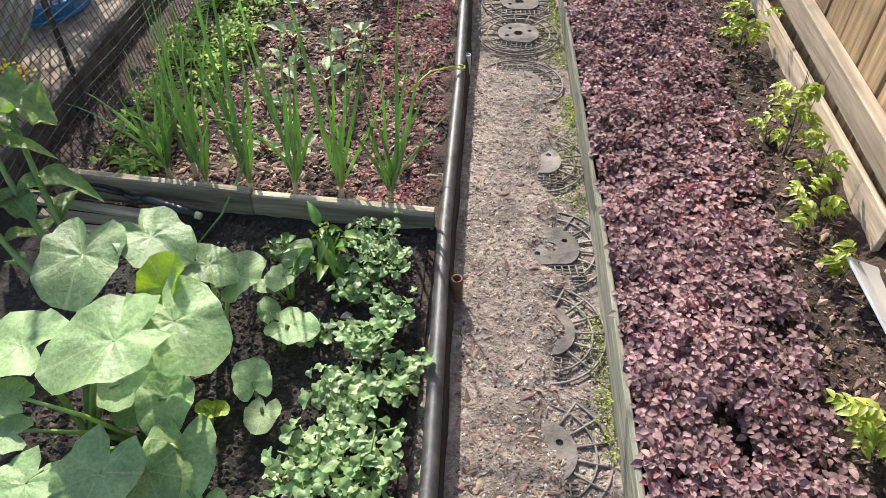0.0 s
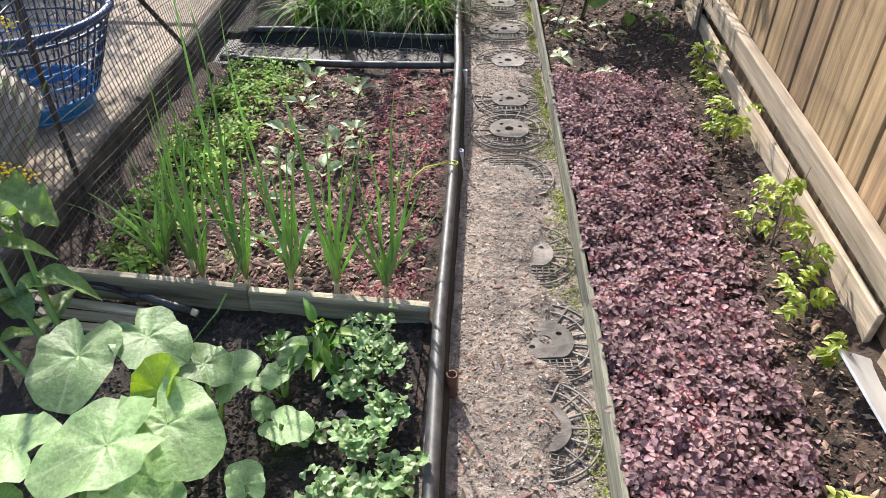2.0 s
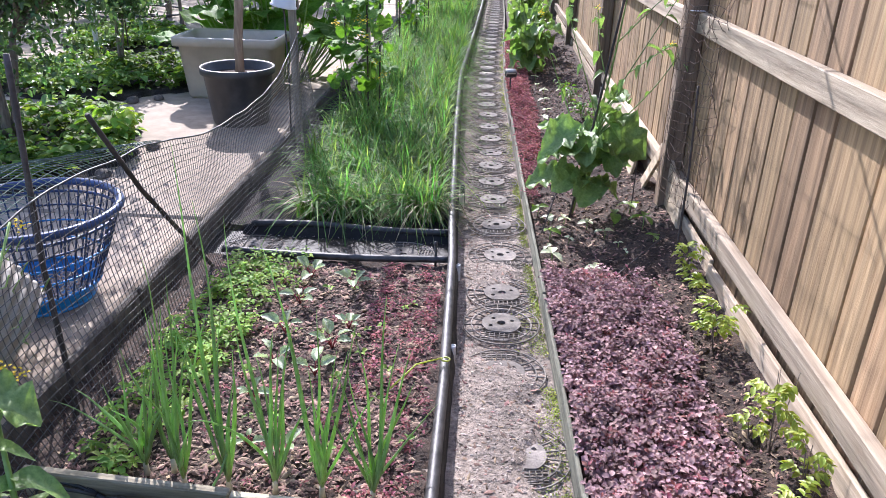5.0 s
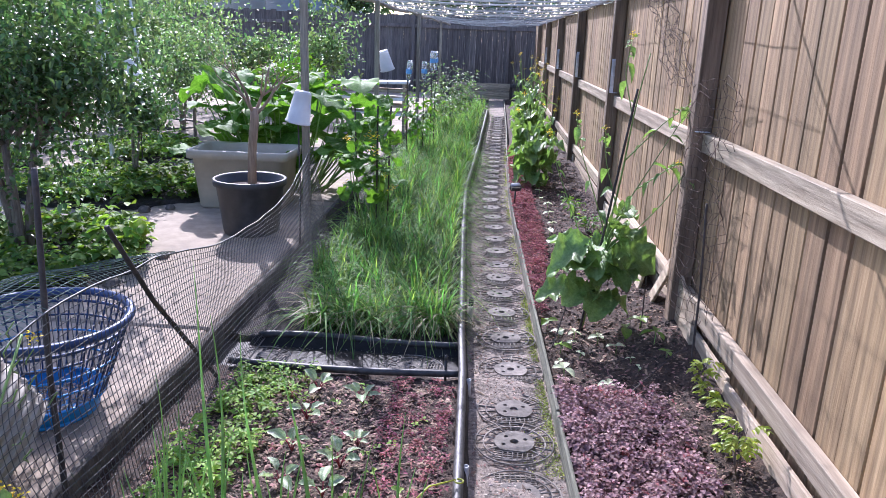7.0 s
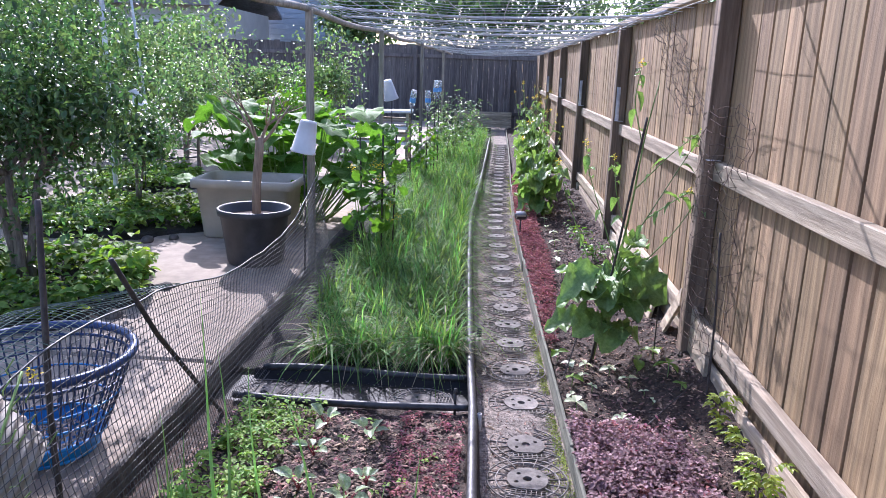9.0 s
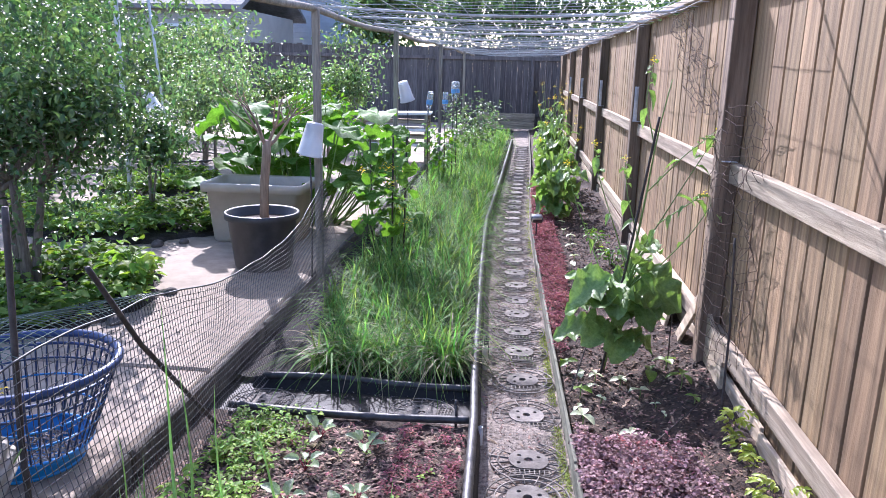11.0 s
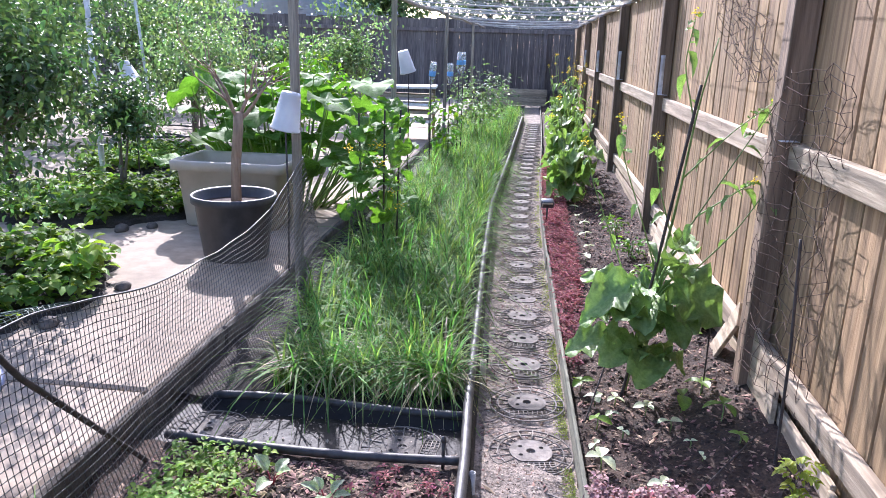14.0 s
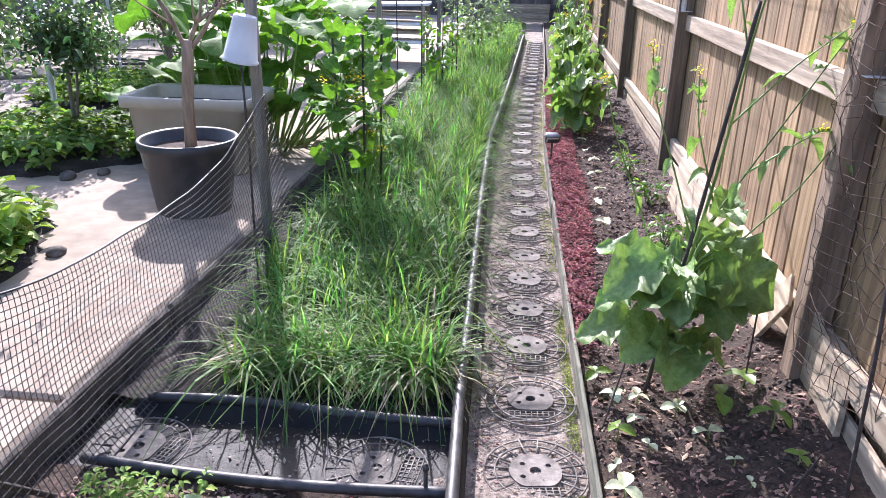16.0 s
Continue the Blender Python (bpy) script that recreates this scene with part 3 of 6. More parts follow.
pipe_stub(0.046, 1.42, 0.085, 0.0145, RUST, "short rusty brown steel pipe stub in the path edge")
pipe_stub(0.02, 2.48, 0.085, 0.011, STEEL, "short grey metal pipe stub beside the black pipe")
pipe_stub(0.008, 3.16, 0.08, 0.011, STEEL, "short grey metal pipe stub beside the black pipe")
pipe_stub(-0.012, 3.98, 0.11, 0.014, BEIGE, "short cream plastic pipe stub beside the black pipe")
pipe_stub(-0.012, 4.18, 0.09, 0.014, BLACKPIPE, "short black pipe stub beside the pipe edging")
t = thing("riser", (-0.10, 3.26, 0.02), "thin black sprinkler riser on the cross pipe", "sprinkler")
solid("stem", Geo().tube([(0, 0, 0), (0, 0, 0.105)], 0.006, 8), BLACKPIPE, t)
solid("nozzle", Geo().lathe([(0.0, 0.125), (0.007, 0.122), (0.009, 0.105), (0.006, 0.10)], seg=10), BLACKPIPE, t)


# ---- fence on the right ----
FX = 1.10
fence = thing("wooden_fence", (FX, 0, 0), "tan vertical board fence with darker posts and pale rails", "fence")
plank_mesh = mesh_of("plank", Geo().box((0.009, 0, 0.95), (0.018, 0.139, 1.86), 0.002), PLANK, False)
y = -1.155
while y < 20.0:
    shared("plank", plank_mesh, fence, (random.uniform(0, 0.004), y + random.uniform(-0.002, 0.002), random.uniform(-0.01, 0.01)), pose(0, 0, 0, random.uniform(-0.25, 0.25), 0, random.uniform(-1.2, 1.2)), (1, random.uniform(0.965, 1.035), 1))
    y += 0.15
POSTS = (-1.55, 1.15, 3.88, 6.58, 9.28, 11.98, 14.68, 17.38)
post_mesh = mesh_of("post", Geo().box((-0.047, 0, 0.93), (0.092, 0.092, 1.88), 0.004), POST, False)
for i, py in enumerate(POSTS):
    shared("post", post_mesh, fence, (-0.002, py, 0), pose(0, 0, 0, random.uniform(-0.6, 0.6), 0, 0))
    if i + 1 < len(POSTS):
        ln = POSTS[i + 1] - py - 0.096
        mid = (POSTS[i + 1] + py) / 2
        for nm, z, hgt, dep in (("middle_rail", 1.05, 0.09, 0.04), ("bottom_rail", 0.285, 0.088, 0.042)):
            r_ = solid(nm, Geo().box((-dep / 2 - 0.001, 0, 0), (dep, ln, hgt), 0.004), RAIL, fence, smooth=False)
            r_.location = (0, mid, z + (0.018 if i < 2 else 0) + random.uniform(-0.004, 0.004))
        br = Geo().box((-0.068, 0.015, 0), (0.032, 0.003, 0.29), 0.001).box((-0.052, -0.004, -0.143), (0.064, 0.038, 0.003), 0.001)
        b_ = solid("bracket", br, STEEL, fence, "galvanised bracket")
        b_.location = (0, py - 0.0645, 1.262)
for i in range(len(POSTS) - 1):
    cap = Geo().box((-0.021, (POSTS[i] + POSTS[i + 1]) / 2, 1.905), (0.085, POSTS[i + 1] - POSTS[i] - 0.004, 0.036), 0.004)
    solid("cap_rail", cap, RAIL, fence, smooth=False)
for y0, ln, z, tilt in ((0.55, 1.9, 0.11, 0.6), (2.32, 1.5, 0.115, -0.8), (3.33, 0.52, 0.12, 0.4), (5.3, 2.4, 0.12, 0), (7.8, 2.4, 0.12, 0), (10.3, 2.4, 0.12, 0)):
    k = solid("kickboard", Geo().box((0, 0, 0), (0.018, ln, 0.17), 0.003), RAIL, fence, smooth=False)
    k.matrix_basis = pose(-0.03, y0, z, tilt, 3, random.uniform(-0.6, 0.6))

t = thing("leaning_board", (1.046, 3.70, 0.0), "pale offcut board with a slanting top beside the fence post", "board")
off_ = [(0.18, 0.02), (0.185, 0.40), (0.15, 0.405), (-0.16, 0.27), (-0.16, 0.05)]
solid("board", Geo().add([(x_, a_, b_) for x_ in (-0.009, 0.009) for a_, b_ in off_], [(0, 1, 2, 3, 4), (9, 8, 7, 6, 5)] + [(k_, k_ + 5, (k_ + 1) % 5 + 5, (k_ + 1) % 5) for k_ in range(5)]), RAIL, t, smooth=False)
t = thing("leaning_board", (0.96, 4.3, 0.03), "pale plank leaning outward behind the mustard plant", "board")
solid("board", Geo().box((0.05, -0.12, 0.16), (0.016, 0.13, 0.46), 0.003, pose(0, 0, 0, 34, 14, -8)), RAIL, t, smooth=False)
# Added board: stands in for the sunlit kickboard beyond the post
t = thing("leaning_board", (1.0, 5.2, 0.03), "long pale board standing in for the next bay's sunlit kickboard", "board")
solid("board", Geo().box((0, 0, 0.17), (0.018, 1.5, 0.30), 0.003, pose(0, 0, 0, 0, 12, 0)), RAIL, t, smooth=False)
t = thing("plastic_sheet", (1.03, 1.36, 0.03), "stiff white plastic sheet standing by the fence", "sheet")
solid("sheet", Geo().box((0, 0, 0.1), (0.16, 0.26, 0.006), 0.001, pose(0, 0, 0, 18, 32, 25)), WHITE, t, smooth=False)

# ---- far fence ----
back = thing("back_fence", (0, 20.3, 0), "dark weathered board fence across the back of the garden", "fence")
bm_ = mesh_of("plank", Geo().box((0, 0, 1.04), (0.1468, 0.018, 2.08), 0.004), FARWOOD, False)
x = 2.0
while x > -15:
    shared("plank", bm_, back, (x, random.uniform(-0.006, 0.006), random.uniform(-0.025, 0.025)))
    x -= 0.148
for z in (0.35, 1.8):
    solid("rail", Geo().box((-6.5, -0.035, z), (17, 0.04, 0.09), 0.004), FARWOOD, back, smooth=False)
x = 0.4
pm = mesh_of("post", Geo().box((0, -0.06, 1.0), (0.09, 0.09, 2.0), 0.004), FARWOOD, False)
while x > -15:
    shared("post", pm, back, (x, 0, 0)); x -= 2.5
t = thing("plank_box", (-0.35, 19.6, 0), "low weathered plank box at the end of the bed", "planter box")
for k in range(2):
    solid("board", Geo().box((0.1, 0, 0.14 + k * 0.2), (1.5, 0.03, 0.19), 0.004), GREYWOOD, t, smooth=False)
side = thing("side_fence", (-10.6, 0, 0), "dark weathered board fence along the neighbouring yard", "fence")
sm = mesh_of("plank", Geo().box((0, 0, 0.95), (0.018, 0.29, 1.9), 0.004), FARWOOD, False)
yy = 5.0
while yy < 20:
    shared("plank", sm, side, (0, yy, random.uniform(-0.02, 0.02))); yy += 0.3


# ---- trellis over the far path ----
trellis = thing("trellis", (0, 0, 0), "grey post trellis with sagging cords stretched to the fence", "trellis")
TP = ((-1.19, 5.12), (-1.12, 7.75), (-1.05, 11.2), (-1.0, 15.0))
for px, py in TP:
    solid("post", Geo().box((px, py, 0.91), (0.046, 0.046, 1.86), 0.005, None), GREYPOST, trellis, smooth=False)
pts = []
for yv in np.arange(3.2, 18.0, 0.15):
    xv = -1.2 + 0.016 * (yv - 5)
    pts.append((xv, yv, 1.845 - 0.03 * abs(math.sin((yv - 5.12) * math.pi / 2.8)) + 0.006 * noise.noise((yv * 3, 0, 0))))
solid("top_pole", Geo().tube(pts, 0.022, 8), GREYPOST, trellis, "rough wrapped pole")
for i, yv in enumerate((3.33, 5.1, 6.15, 6.9, 7.5, 8.2, 9.1, 10.2, 11.6, 13.2, 15.0, 17.0)):
    xs = np.linspace(-1.2 + 0.016 * (yv - 5), 1.06, 24)
    dip = 0.03 + 0.02 * math.sin(i * 2.2)
    solid("cross_cord", Geo().tube([(x, yv + 0.03 * math.sin(x * 3 + i), 1.86 - dip * math.sin((x + 1.2) / 2.26 * math.pi) + 0.03 * (x > 1.03)) for x in xs], 0.008, 6), TRELLISWIRE, trellis)
gnet = Geo()
for xv in np.linspace(-1.1, 0.95, 17):
    yv0 = 3.4
    gnet.tube([(xv + 0.02 * noise.noise((yv * 2, xv * 5, 0)), yv, 1.845 - 0.05 * math.sin((xv + 1.2) / 2.26 * math.pi) + 0.02 * noise.noise((yv, xv * 3, 4))) for yv in np.arange(yv0, 17, 0.25)], 0.0022, 4, False)
for yv in np.arange(3.4, 17, 0.22):
    gnet.tube([(xv, yv + 0.03 * noise.noise((xv * 3, yv, 7)), 1.845 - 0.055 * math.sin((xv + 1.2) / 2.26 * math.pi) + 0.02 * noise.noise((yv, xv * 3, 4))) for xv in np.linspace(-1.15, 1.0, 12)], 0.0022, 4, False)
tagged(solid("trellis_net", gnet, TRELLISWIRE, trellis), "loose grey netting over the cords")


# ---- net along the yard edge ----
NET_TOP = ((1.55, 0.60), (2.0, 0.73), (2.4, 0.72), (2.8, 0.68), (3.35, 0.565), (3.8, 0.55), (4.2, 0.555), (4.6, 0.60), (5.1, 0.79))
NET_TOPX = ((1.55, -1.20), (2.4, -1.16), (5.1, -1.14))
NET_BOTX = ((1.5, -1.00), (1.9, -1.05), (2.5, -1.03), (3.3, -1.03), (4.0, -1.02), (5.1, -1.0))


def smooth_read(tab, y):
    return sum(along(tab, y + d) for d in (-0.16, -0.08, 0, 0.08, 0.16)) / 5


def net_point(u, w):
    """u: metres along y, w: 0 at the foot to 1 at the top."""
    top, tx, bx = smooth_read(NET_TOP, u), smooth_read(NET_TOPX, u), smooth_read(NET_BOTX, u)
    x = bx + (tx - bx) * w ** 0.8 + 0.03 * math.sin(w * math.pi) * math.sin(u * 3.1)
    return (x + 0.012 * noise.noise((u * 3, w * 3, 2)), u + 0.05 * math.sin(w * 5 + u) * w, 0.03 + (top - 0.03) * w + 0.008 * noise.noise((u * 5, w * 4, 8)))


net = Geo()
us, ws = np.arange(1.5, 5.12, 0.021), np.linspace(0, 1, 27)
for u in us:
    net.tube([net_point(u, w) for w in ws], 0.0014, 3, False)
for w in ws[1:-1]:
    net.tube([net_point(u, w) for u in us], 0.0016, 3, False)
nt_ = thing("garden_net", (0, 0, 0), "sagging black plastic garden netting between stakes at the yard edge", "netting")
solid("mesh", net, NETBLACK, nt_)
flap = Geo()
fu = np.arange(1.62, 2.86, 0.021)


def flap_point(u, w):
    """The slack top of the net, folded back over the yard."""
    x, y, z = net_point(u, 1.0)
    fade = min(1.0, (2.86 - u) / 0.5)
    return (x - 0.30 * w * fade, y + 0.02 * math.sin(w * 6), z + (0.035 * math.sin(w * 2.6) - 0.02 * w) * fade + 0.008 * noise.noise((u * 6, w * 5, 3)))


for u in fu:
    flap.tube([flap_point(u, w) for w in np.linspace(0, 1, 8)], 0.0013, 3, False)
for w in np.linspace(0.1, 1, 10):
    flap.tube([flap_point(u, w) for u in fu], 0.0015, 3, False)
solid("folded_flap", flap, NETLIT, nt_, "slack netting folded back, tinted greenish as it looks in light")
solid("bottom_cord", Geo().tube([net_point(u, 0) for u in us], 0.003, 5), NETBLACK, nt_)
solid("top_cord", Geo().tube([net_point(u, 1) for u in us], 0.0036, 5), NETBLACK, nt_, "thick selvedge cord")


def rod(name, pts, r, material, label, category):
    t = thing(name, pts[0], label, category)
    o = Vector(pts[0])
    ks = []
    n = 24
    for i in range(n + 1):
        q = i / n * (len(pts) - 1)
        a = min(int(q), len(pts) - 2)
        ks.append(Vector(pts[a]).lerp(Vector(pts[a + 1]), q - a) - o)
    rr = [r * (1 + 0.12 * (i % 2)) for i in range(n + 1)]
    solid("shaft", Geo().tube(ks, rr, 8), material, t)
    return t


rod("stake", [(-1.16, 2.07, 0.0), (-1.20, 2.12, 0.5), (-1.21, 2.18, 1.12)], 0.0085, STAKE, "rusty rebar stake holding the netting", "stake")
rod("stake", [(-1.10, 3.16, 0.0), (-1.115, 2.62, 0.575), (-1.14, 2.40, 0.90)], 0.0085, STAKE, "dark leaning rebar stake holding the netting", "stake")

# rusty chicken wire on the fence post
def wire_piece(name, label, corner, across, upward, nx, ny, sag, seed):
    c, a, b = Vector(corner), Vector(across), Vector(upward)

    def at(i, j):
        p = c + a * (i / nx) + b * (j / ny)
        k = Vector((noise.noise((i * 0.5, j * 0.5, seed)), noise.noise((i * 0.4, j * 0.5, seed + 5)), noise.noise((i * 0.5, j * 0.3, seed + 9))))
        return p + k * sag
    off = 0.12
    t = tagged(new(name), label, "wire mesh")
    t.location = c
    for j in range(ny + 1):
        solid("strand", Geo().tube([at(i + off * (j % 2), j + off * (i % 2)) - c for i in range(nx + 1)], 0.0013, 4, False), WIRE, t)
    for i in range(nx + 1):
        solid("strand", Geo().tube([at(i + off * (j % 2), j + off * (i % 2)) - c for j in range(ny + 1)], 0.0013, 4, False), WIRE, t)
    return t


wire_piece("chicken_wire", "loose rusty chicken wire hanging beside the fence post", (1.0, 3.86, 0.24), (0.06, -0.52, 0.02), (0.0, 0.03, 1.12), 9, 27, 0.04, 1)
wire_piece("chicken_wire", "crumpled rusty chicken wire hung high on the fence", (1.02, 3.87, 1.32), (0.0, 0.60, -0.02), (0.02, 0.95, 0.52), 13, 13, 0.05, 30)
rod("stick", [(0.99, 3.3, 0.04), (1.0, 3.36, 0.5), (0.99, 3.4, 0.86)], 0.005, STAKE, "thin dark stick standing at the chicken wire", "stick")


# ---- reel discs set into the ground ----
def reel_disc():
    t = thing("reel_disc", (0, 0, 0), "grey plastic spoked reel end pressed into the dirt path", "stepping stone", "reel discs")
    hub = Geo()
    seg = 40
    R = 0.078
    bm = bmesh.new()
    loops = [(0, 0, R, seg), (0, 0, 0.017, 18)] + [(0.047 * math.cos(a), 0.047 * math.sin(a), 0.0085, 10) for a in (0.5, 2.4, 3.7)]
    for cx, cy, r, n in loops:
        ring_ = [bm.verts.new((cx + r * math.cos(6.2832 * k / n), max(cy + r * math.sin(6.2832 * k / n), -0.066), 0.010)) for k in range(n)]
        for k in range(n):
            bm.edges.new((ring_[k], ring_[(k + 1) % n]))
    bmesh.ops.triangle_fill(bm, use_beauty=True, use_dissolve=False, edges=bm.edges[:], normal=(0, 0, 1))
    bm.verts.index_update()
    vs = [tuple(v.co) for v in bm.verts]
    fs = [tuple(v.index for v in f.verts) for f in bm.faces]
    bm.free()
    base = 0
    for cx, cy, r, n in loops:
        low = len(vs)
        for k in range(n):
            vs.append((vs[base + k][0], vs[base + k][1], -0.004))
            fs.append((base + k, base + (k + 1) % n, low + (k + 1) % n, low + k))
        base += n
    hub.add(vs, fs)
    solid("hub", hub, DISC, t, smooth=False)
    for rad in (0.120, 0.152):
        arc = [(rad * math.cos(a), rad * math.sin(a), 0.004) for a in np.linspace(0, 2 * math.pi, 49)]
        solid("ring", Geo().tube(arc, 0.0032, 5, False), RIB, t)
    for k in range(16):
        a = 2 * math.pi * (k + 0.5) / 16
        if math.sin(a) < -0.75:
            continue
        solid("spoke", Geo().tube([(0.078 * math.cos(a), 0.078 * math.sin(a), 0.0045), (0.153 * math.cos(a), 0.153 * math.sin(a), 0.0045)], 0.0031, 5), RIB, t)
    gr = Geo()
    for x in np.linspace(-0.075, 0.075, 9):
        gr.tube([(x, -0.068, 0.0055), (x, -0.128, 0.0055)], 0.0023, 4)
    for y in np.linspace(-0.070, -0.127, 5):
        gr.tube([(-0.076, y, 0.0055), (0.076, y, 0.0055)], 0.0023, 4)
    solid("grid", gr, RIB, t)
    return t


disc = reel_disc()
spots = [(0.25, 1.02, -0.013, 2), (0.262, 1.345, -0.0125, -15), (0.29, 1.64, -0.0155, 12), (0.255, 2.02, -0.0125, 8), (0.205, 2.46, -0.0125, 185), (0.20, 2.79, -0.004, 0), (0.205, 3.06, -0.0085, 0), (0.20, 3.45, -0.0085, 5),
         (0.182, 3.82, -0.003, 0), (0.165, 4.19, -0.002, 0), (0.155, 4.51, -0.004, 0), (0.148, 4.84, -0.008, 0), (0.145, 5.13, -0.01, 5), (0.14, 5.48, -0.008, 0), (0.128, 5.81, -0.006, 0), (0.118, 6.18, -0.006, 0),
         (0.105, 6.54, -0.005, 0), (0.095, 6.92, -0.005, 0), (0.085, 7.27, -0.004, 0), (0.085, 7.6, -0.004, 0), (0.085, 7.9, -0.004, 0)]
spots += [(0.09 + 0.006 * k, 8.23 + 0.34 * k, -0.004, 0) for k in range(22)]
disc.matrix_basis = pose(*spots[0][:3], 0, 0, spots[0][3])
for sx, sy, sz, rz in spots[1:]:
    copy_thing(disc, pose(sx, sy, sz + 0.004, random.uniform(-1, 1), random.uniform(-1, 1), rz + random.uniform(-6, 6)))
for sx, sy, rz in ((-1.0, 3.40, 80), (-0.265, 3.40, 85), (-0.55, 3.38, 20)):
    d_ = copy_thing(disc, pose(sx, sy, -0.004 if sx != -0.55 else -0.0125, 0, 0, rz))
    d_["label"] = "grey plastic spoked reel end lying on the black sheeting"


# ---- plants: helpers ----
def stuff(name, geo, material, label, category, smooth=True):
    return tagged(solid(name, geo, material, smooth=smooth), label, category, kind="stuff")


def rosettes(geo, tpl, spots, leaves, size, height, tilt=(0.1, 0.6), spread=0.006, ground=None):
    """Small plants of a few leaves round a stem, all in one mesh."""
    pos, yaw, pit, rol, sc = [], [], [], [], []
    for (x, y) in spots:
        z0 = ground(x, y) if ground else 0.03
        h = height[0] + (height[1] - height[0]) * random.random()
        a0 = random.uniform(0, 6.28)
        n = random.randint(*leaves)
        s0 = random.uniform(0.75, 1.2)
        for k in range(n):
            a = a0 + k * 6.283 / n + random.uniform(-0.4, 0.4)
            pos.append((x - spread * math.sin(a), y + spread * math.cos(a), z0 + h * random.uniform(0.75, 1.0)))
            yaw.append(a); pit.append(random.uniform(*tilt)); rol.append(random.uniform(-0.35, 0.35))
            sc.append(random.uniform(*size) * s0)
    if pos:
        geo.batch(tpl[0], tpl[1], np.array(pos), turns(yaw, pit, rol), np.array(sc))
    return geo


def spread_spots(n, inside, x0, x1, y0, y1):
    out = []
    tries = 0
    while len(out) < n and tries < n * 20:
        tries += 1
        x, y = random.uniform(x0, x1), random.uniform(y0, y1)
        if inside(x, y):
            out.append((x, y))
    return out


SMALL = leaf_shape("oval", 4, 3, 0.28, 0.28, width=0.82)
SMALL2 = leaf_shape("oval", 4, 3, 0.3, 0.35, width=0.55)
LONG = leaf_shape("lance", 5, 3, 0.3, 0.4, width=0.4)
TINY = leaf_shape("oval", 2, 3, 0.2, 0.15, width=0.7)


def fan_leaf():
    """A lobed fan leaflet, as of cilantro."""
    v, f = [(0, 0, 0)], []
    seg = 18
    for q in (0.5, 1.0):
        for k in range(seg + 1):
            a = -2.05 + 4.1 * k / seg
            lobe = 0.52 + 0.48 * abs(math.cos(a * 1.5)) ** 0.55
            r = q * (lobe if q == 1 else 0.5 + 0.5 * lobe) * (0.9 if (k % 3 == 0 and q == 1) else 1.0)
            v.append((r * math.sin(a) * 0.58, 0.12 + r * math.cos(a) * 0.55, 0.09 * q * math.cos(a * 3.0)))
    for k in range(seg):
        f.append((0, 2 + k, 1 + k))
        a = 1 + k
        f.append((a, a + 1, a + seg + 2, a + seg + 1))
    return v, f


FAN = fan_leaf()

# ---- amaranth bed beside the fence ----
def amar_edge(y):
    return along(((-1.0, 0.80), (1.0, 0.82), (1.7, 0.85), (2.6, 0.85), (3.0, 0.83), (3.2, 0.80)), y) + 0.04 * noise.noise((y * 6, 0, 0))


g, g2 = Geo(), Geo()
def in_amar(x, y):
    e = along(EDGE_X, y)
    if not (e + 0.012 < x < amar_edge(y)) or y > 3.12 + 0.08 * noise.noise((x * 9, 3, 1)):
        return False
    return noise.noise((x * 7, y * 7, 6)) > -0.5 and (x < amar_edge(y) - 0.1 or random.random() < 0.6)


sp = spread_spots(6400, in_amar, 0.38, 0.98, -0.2, 3.2)
rosettes(g, SMALL, sp, (4, 6), (0.011, 0.0205), (0.02, 0.095), (-0.3, 0.45), 0.005, soil_right)
stuff("amaranth_bed", g, AMARANTH, "dense bed of dark purple-red amaranth seedlings beside the path", "seedlings")
rosettes(g2, SMALL2, spread_spots(420, in_amar, 0.38, 0.98, -0.2, 3.2), (2, 4), (0.012, 0.022), (0.05, 0.10), (0.3, 1.0), 0.004, soil_right)
stuff("young_amaranth", g2, AMARANTHBACK, "brighter red young leaves among the amaranth", "seedlings")
g = Geo()
def in_strip(x, y):
    e = along(EDGE_X, y)
    return e + 0.01 < x < e + along(((4.2, 0.07), (5, 0.16), (6, 0.21), (9, 0.22), (11, 0.12)), y) + 0.03 * noise.noise((y * 5, 1, 1))


rosettes(g, SMALL2, spread_spots(3200, in_strip, 0.26, 0.6, 4.1, 10.5), (3, 5), (0.013, 0.024), (0.02, 0.07), (0.0, 0.8), 0.005, soil_right)
stuff("amaranth_strip", g, AMARANTHBACK, "thin strip of small red amaranth along the path edge", "seedlings")

# ---- left bed: red seedlings, greens, beets, onions ----
g = Geo()
sp = spread_spots(390, lambda x, y: x < along(PIPE_X, y) - 0.04 and random.random() < (1.0 if x > -0.33 else 0.12) and noise.noise((x * 8, y * 8, 2)) > -0.35, -0.75, -0.03, 1.74, 3.2)
rosettes(g, SMALL2, sp, (3, 6), (0.009, 0.019), (0.008, 0.04), (-0.1, 0.7), 0.004, soil_left)
stuff("red_seedlings", g, AMARANTHBACK, "scattered small crimson amaranth seedlings in mulch", "seedlings")
g = Geo()
def in_green(x, y):
    return along(((1.75, -1.0), (2.2, -1.03), (3.2, -1.0)), y) < x < along(((1.75, -0.86), (2.3, -0.79), (3.1, -0.66)), y) + 0.05 * noise.noise((y * 6, 2, 0))


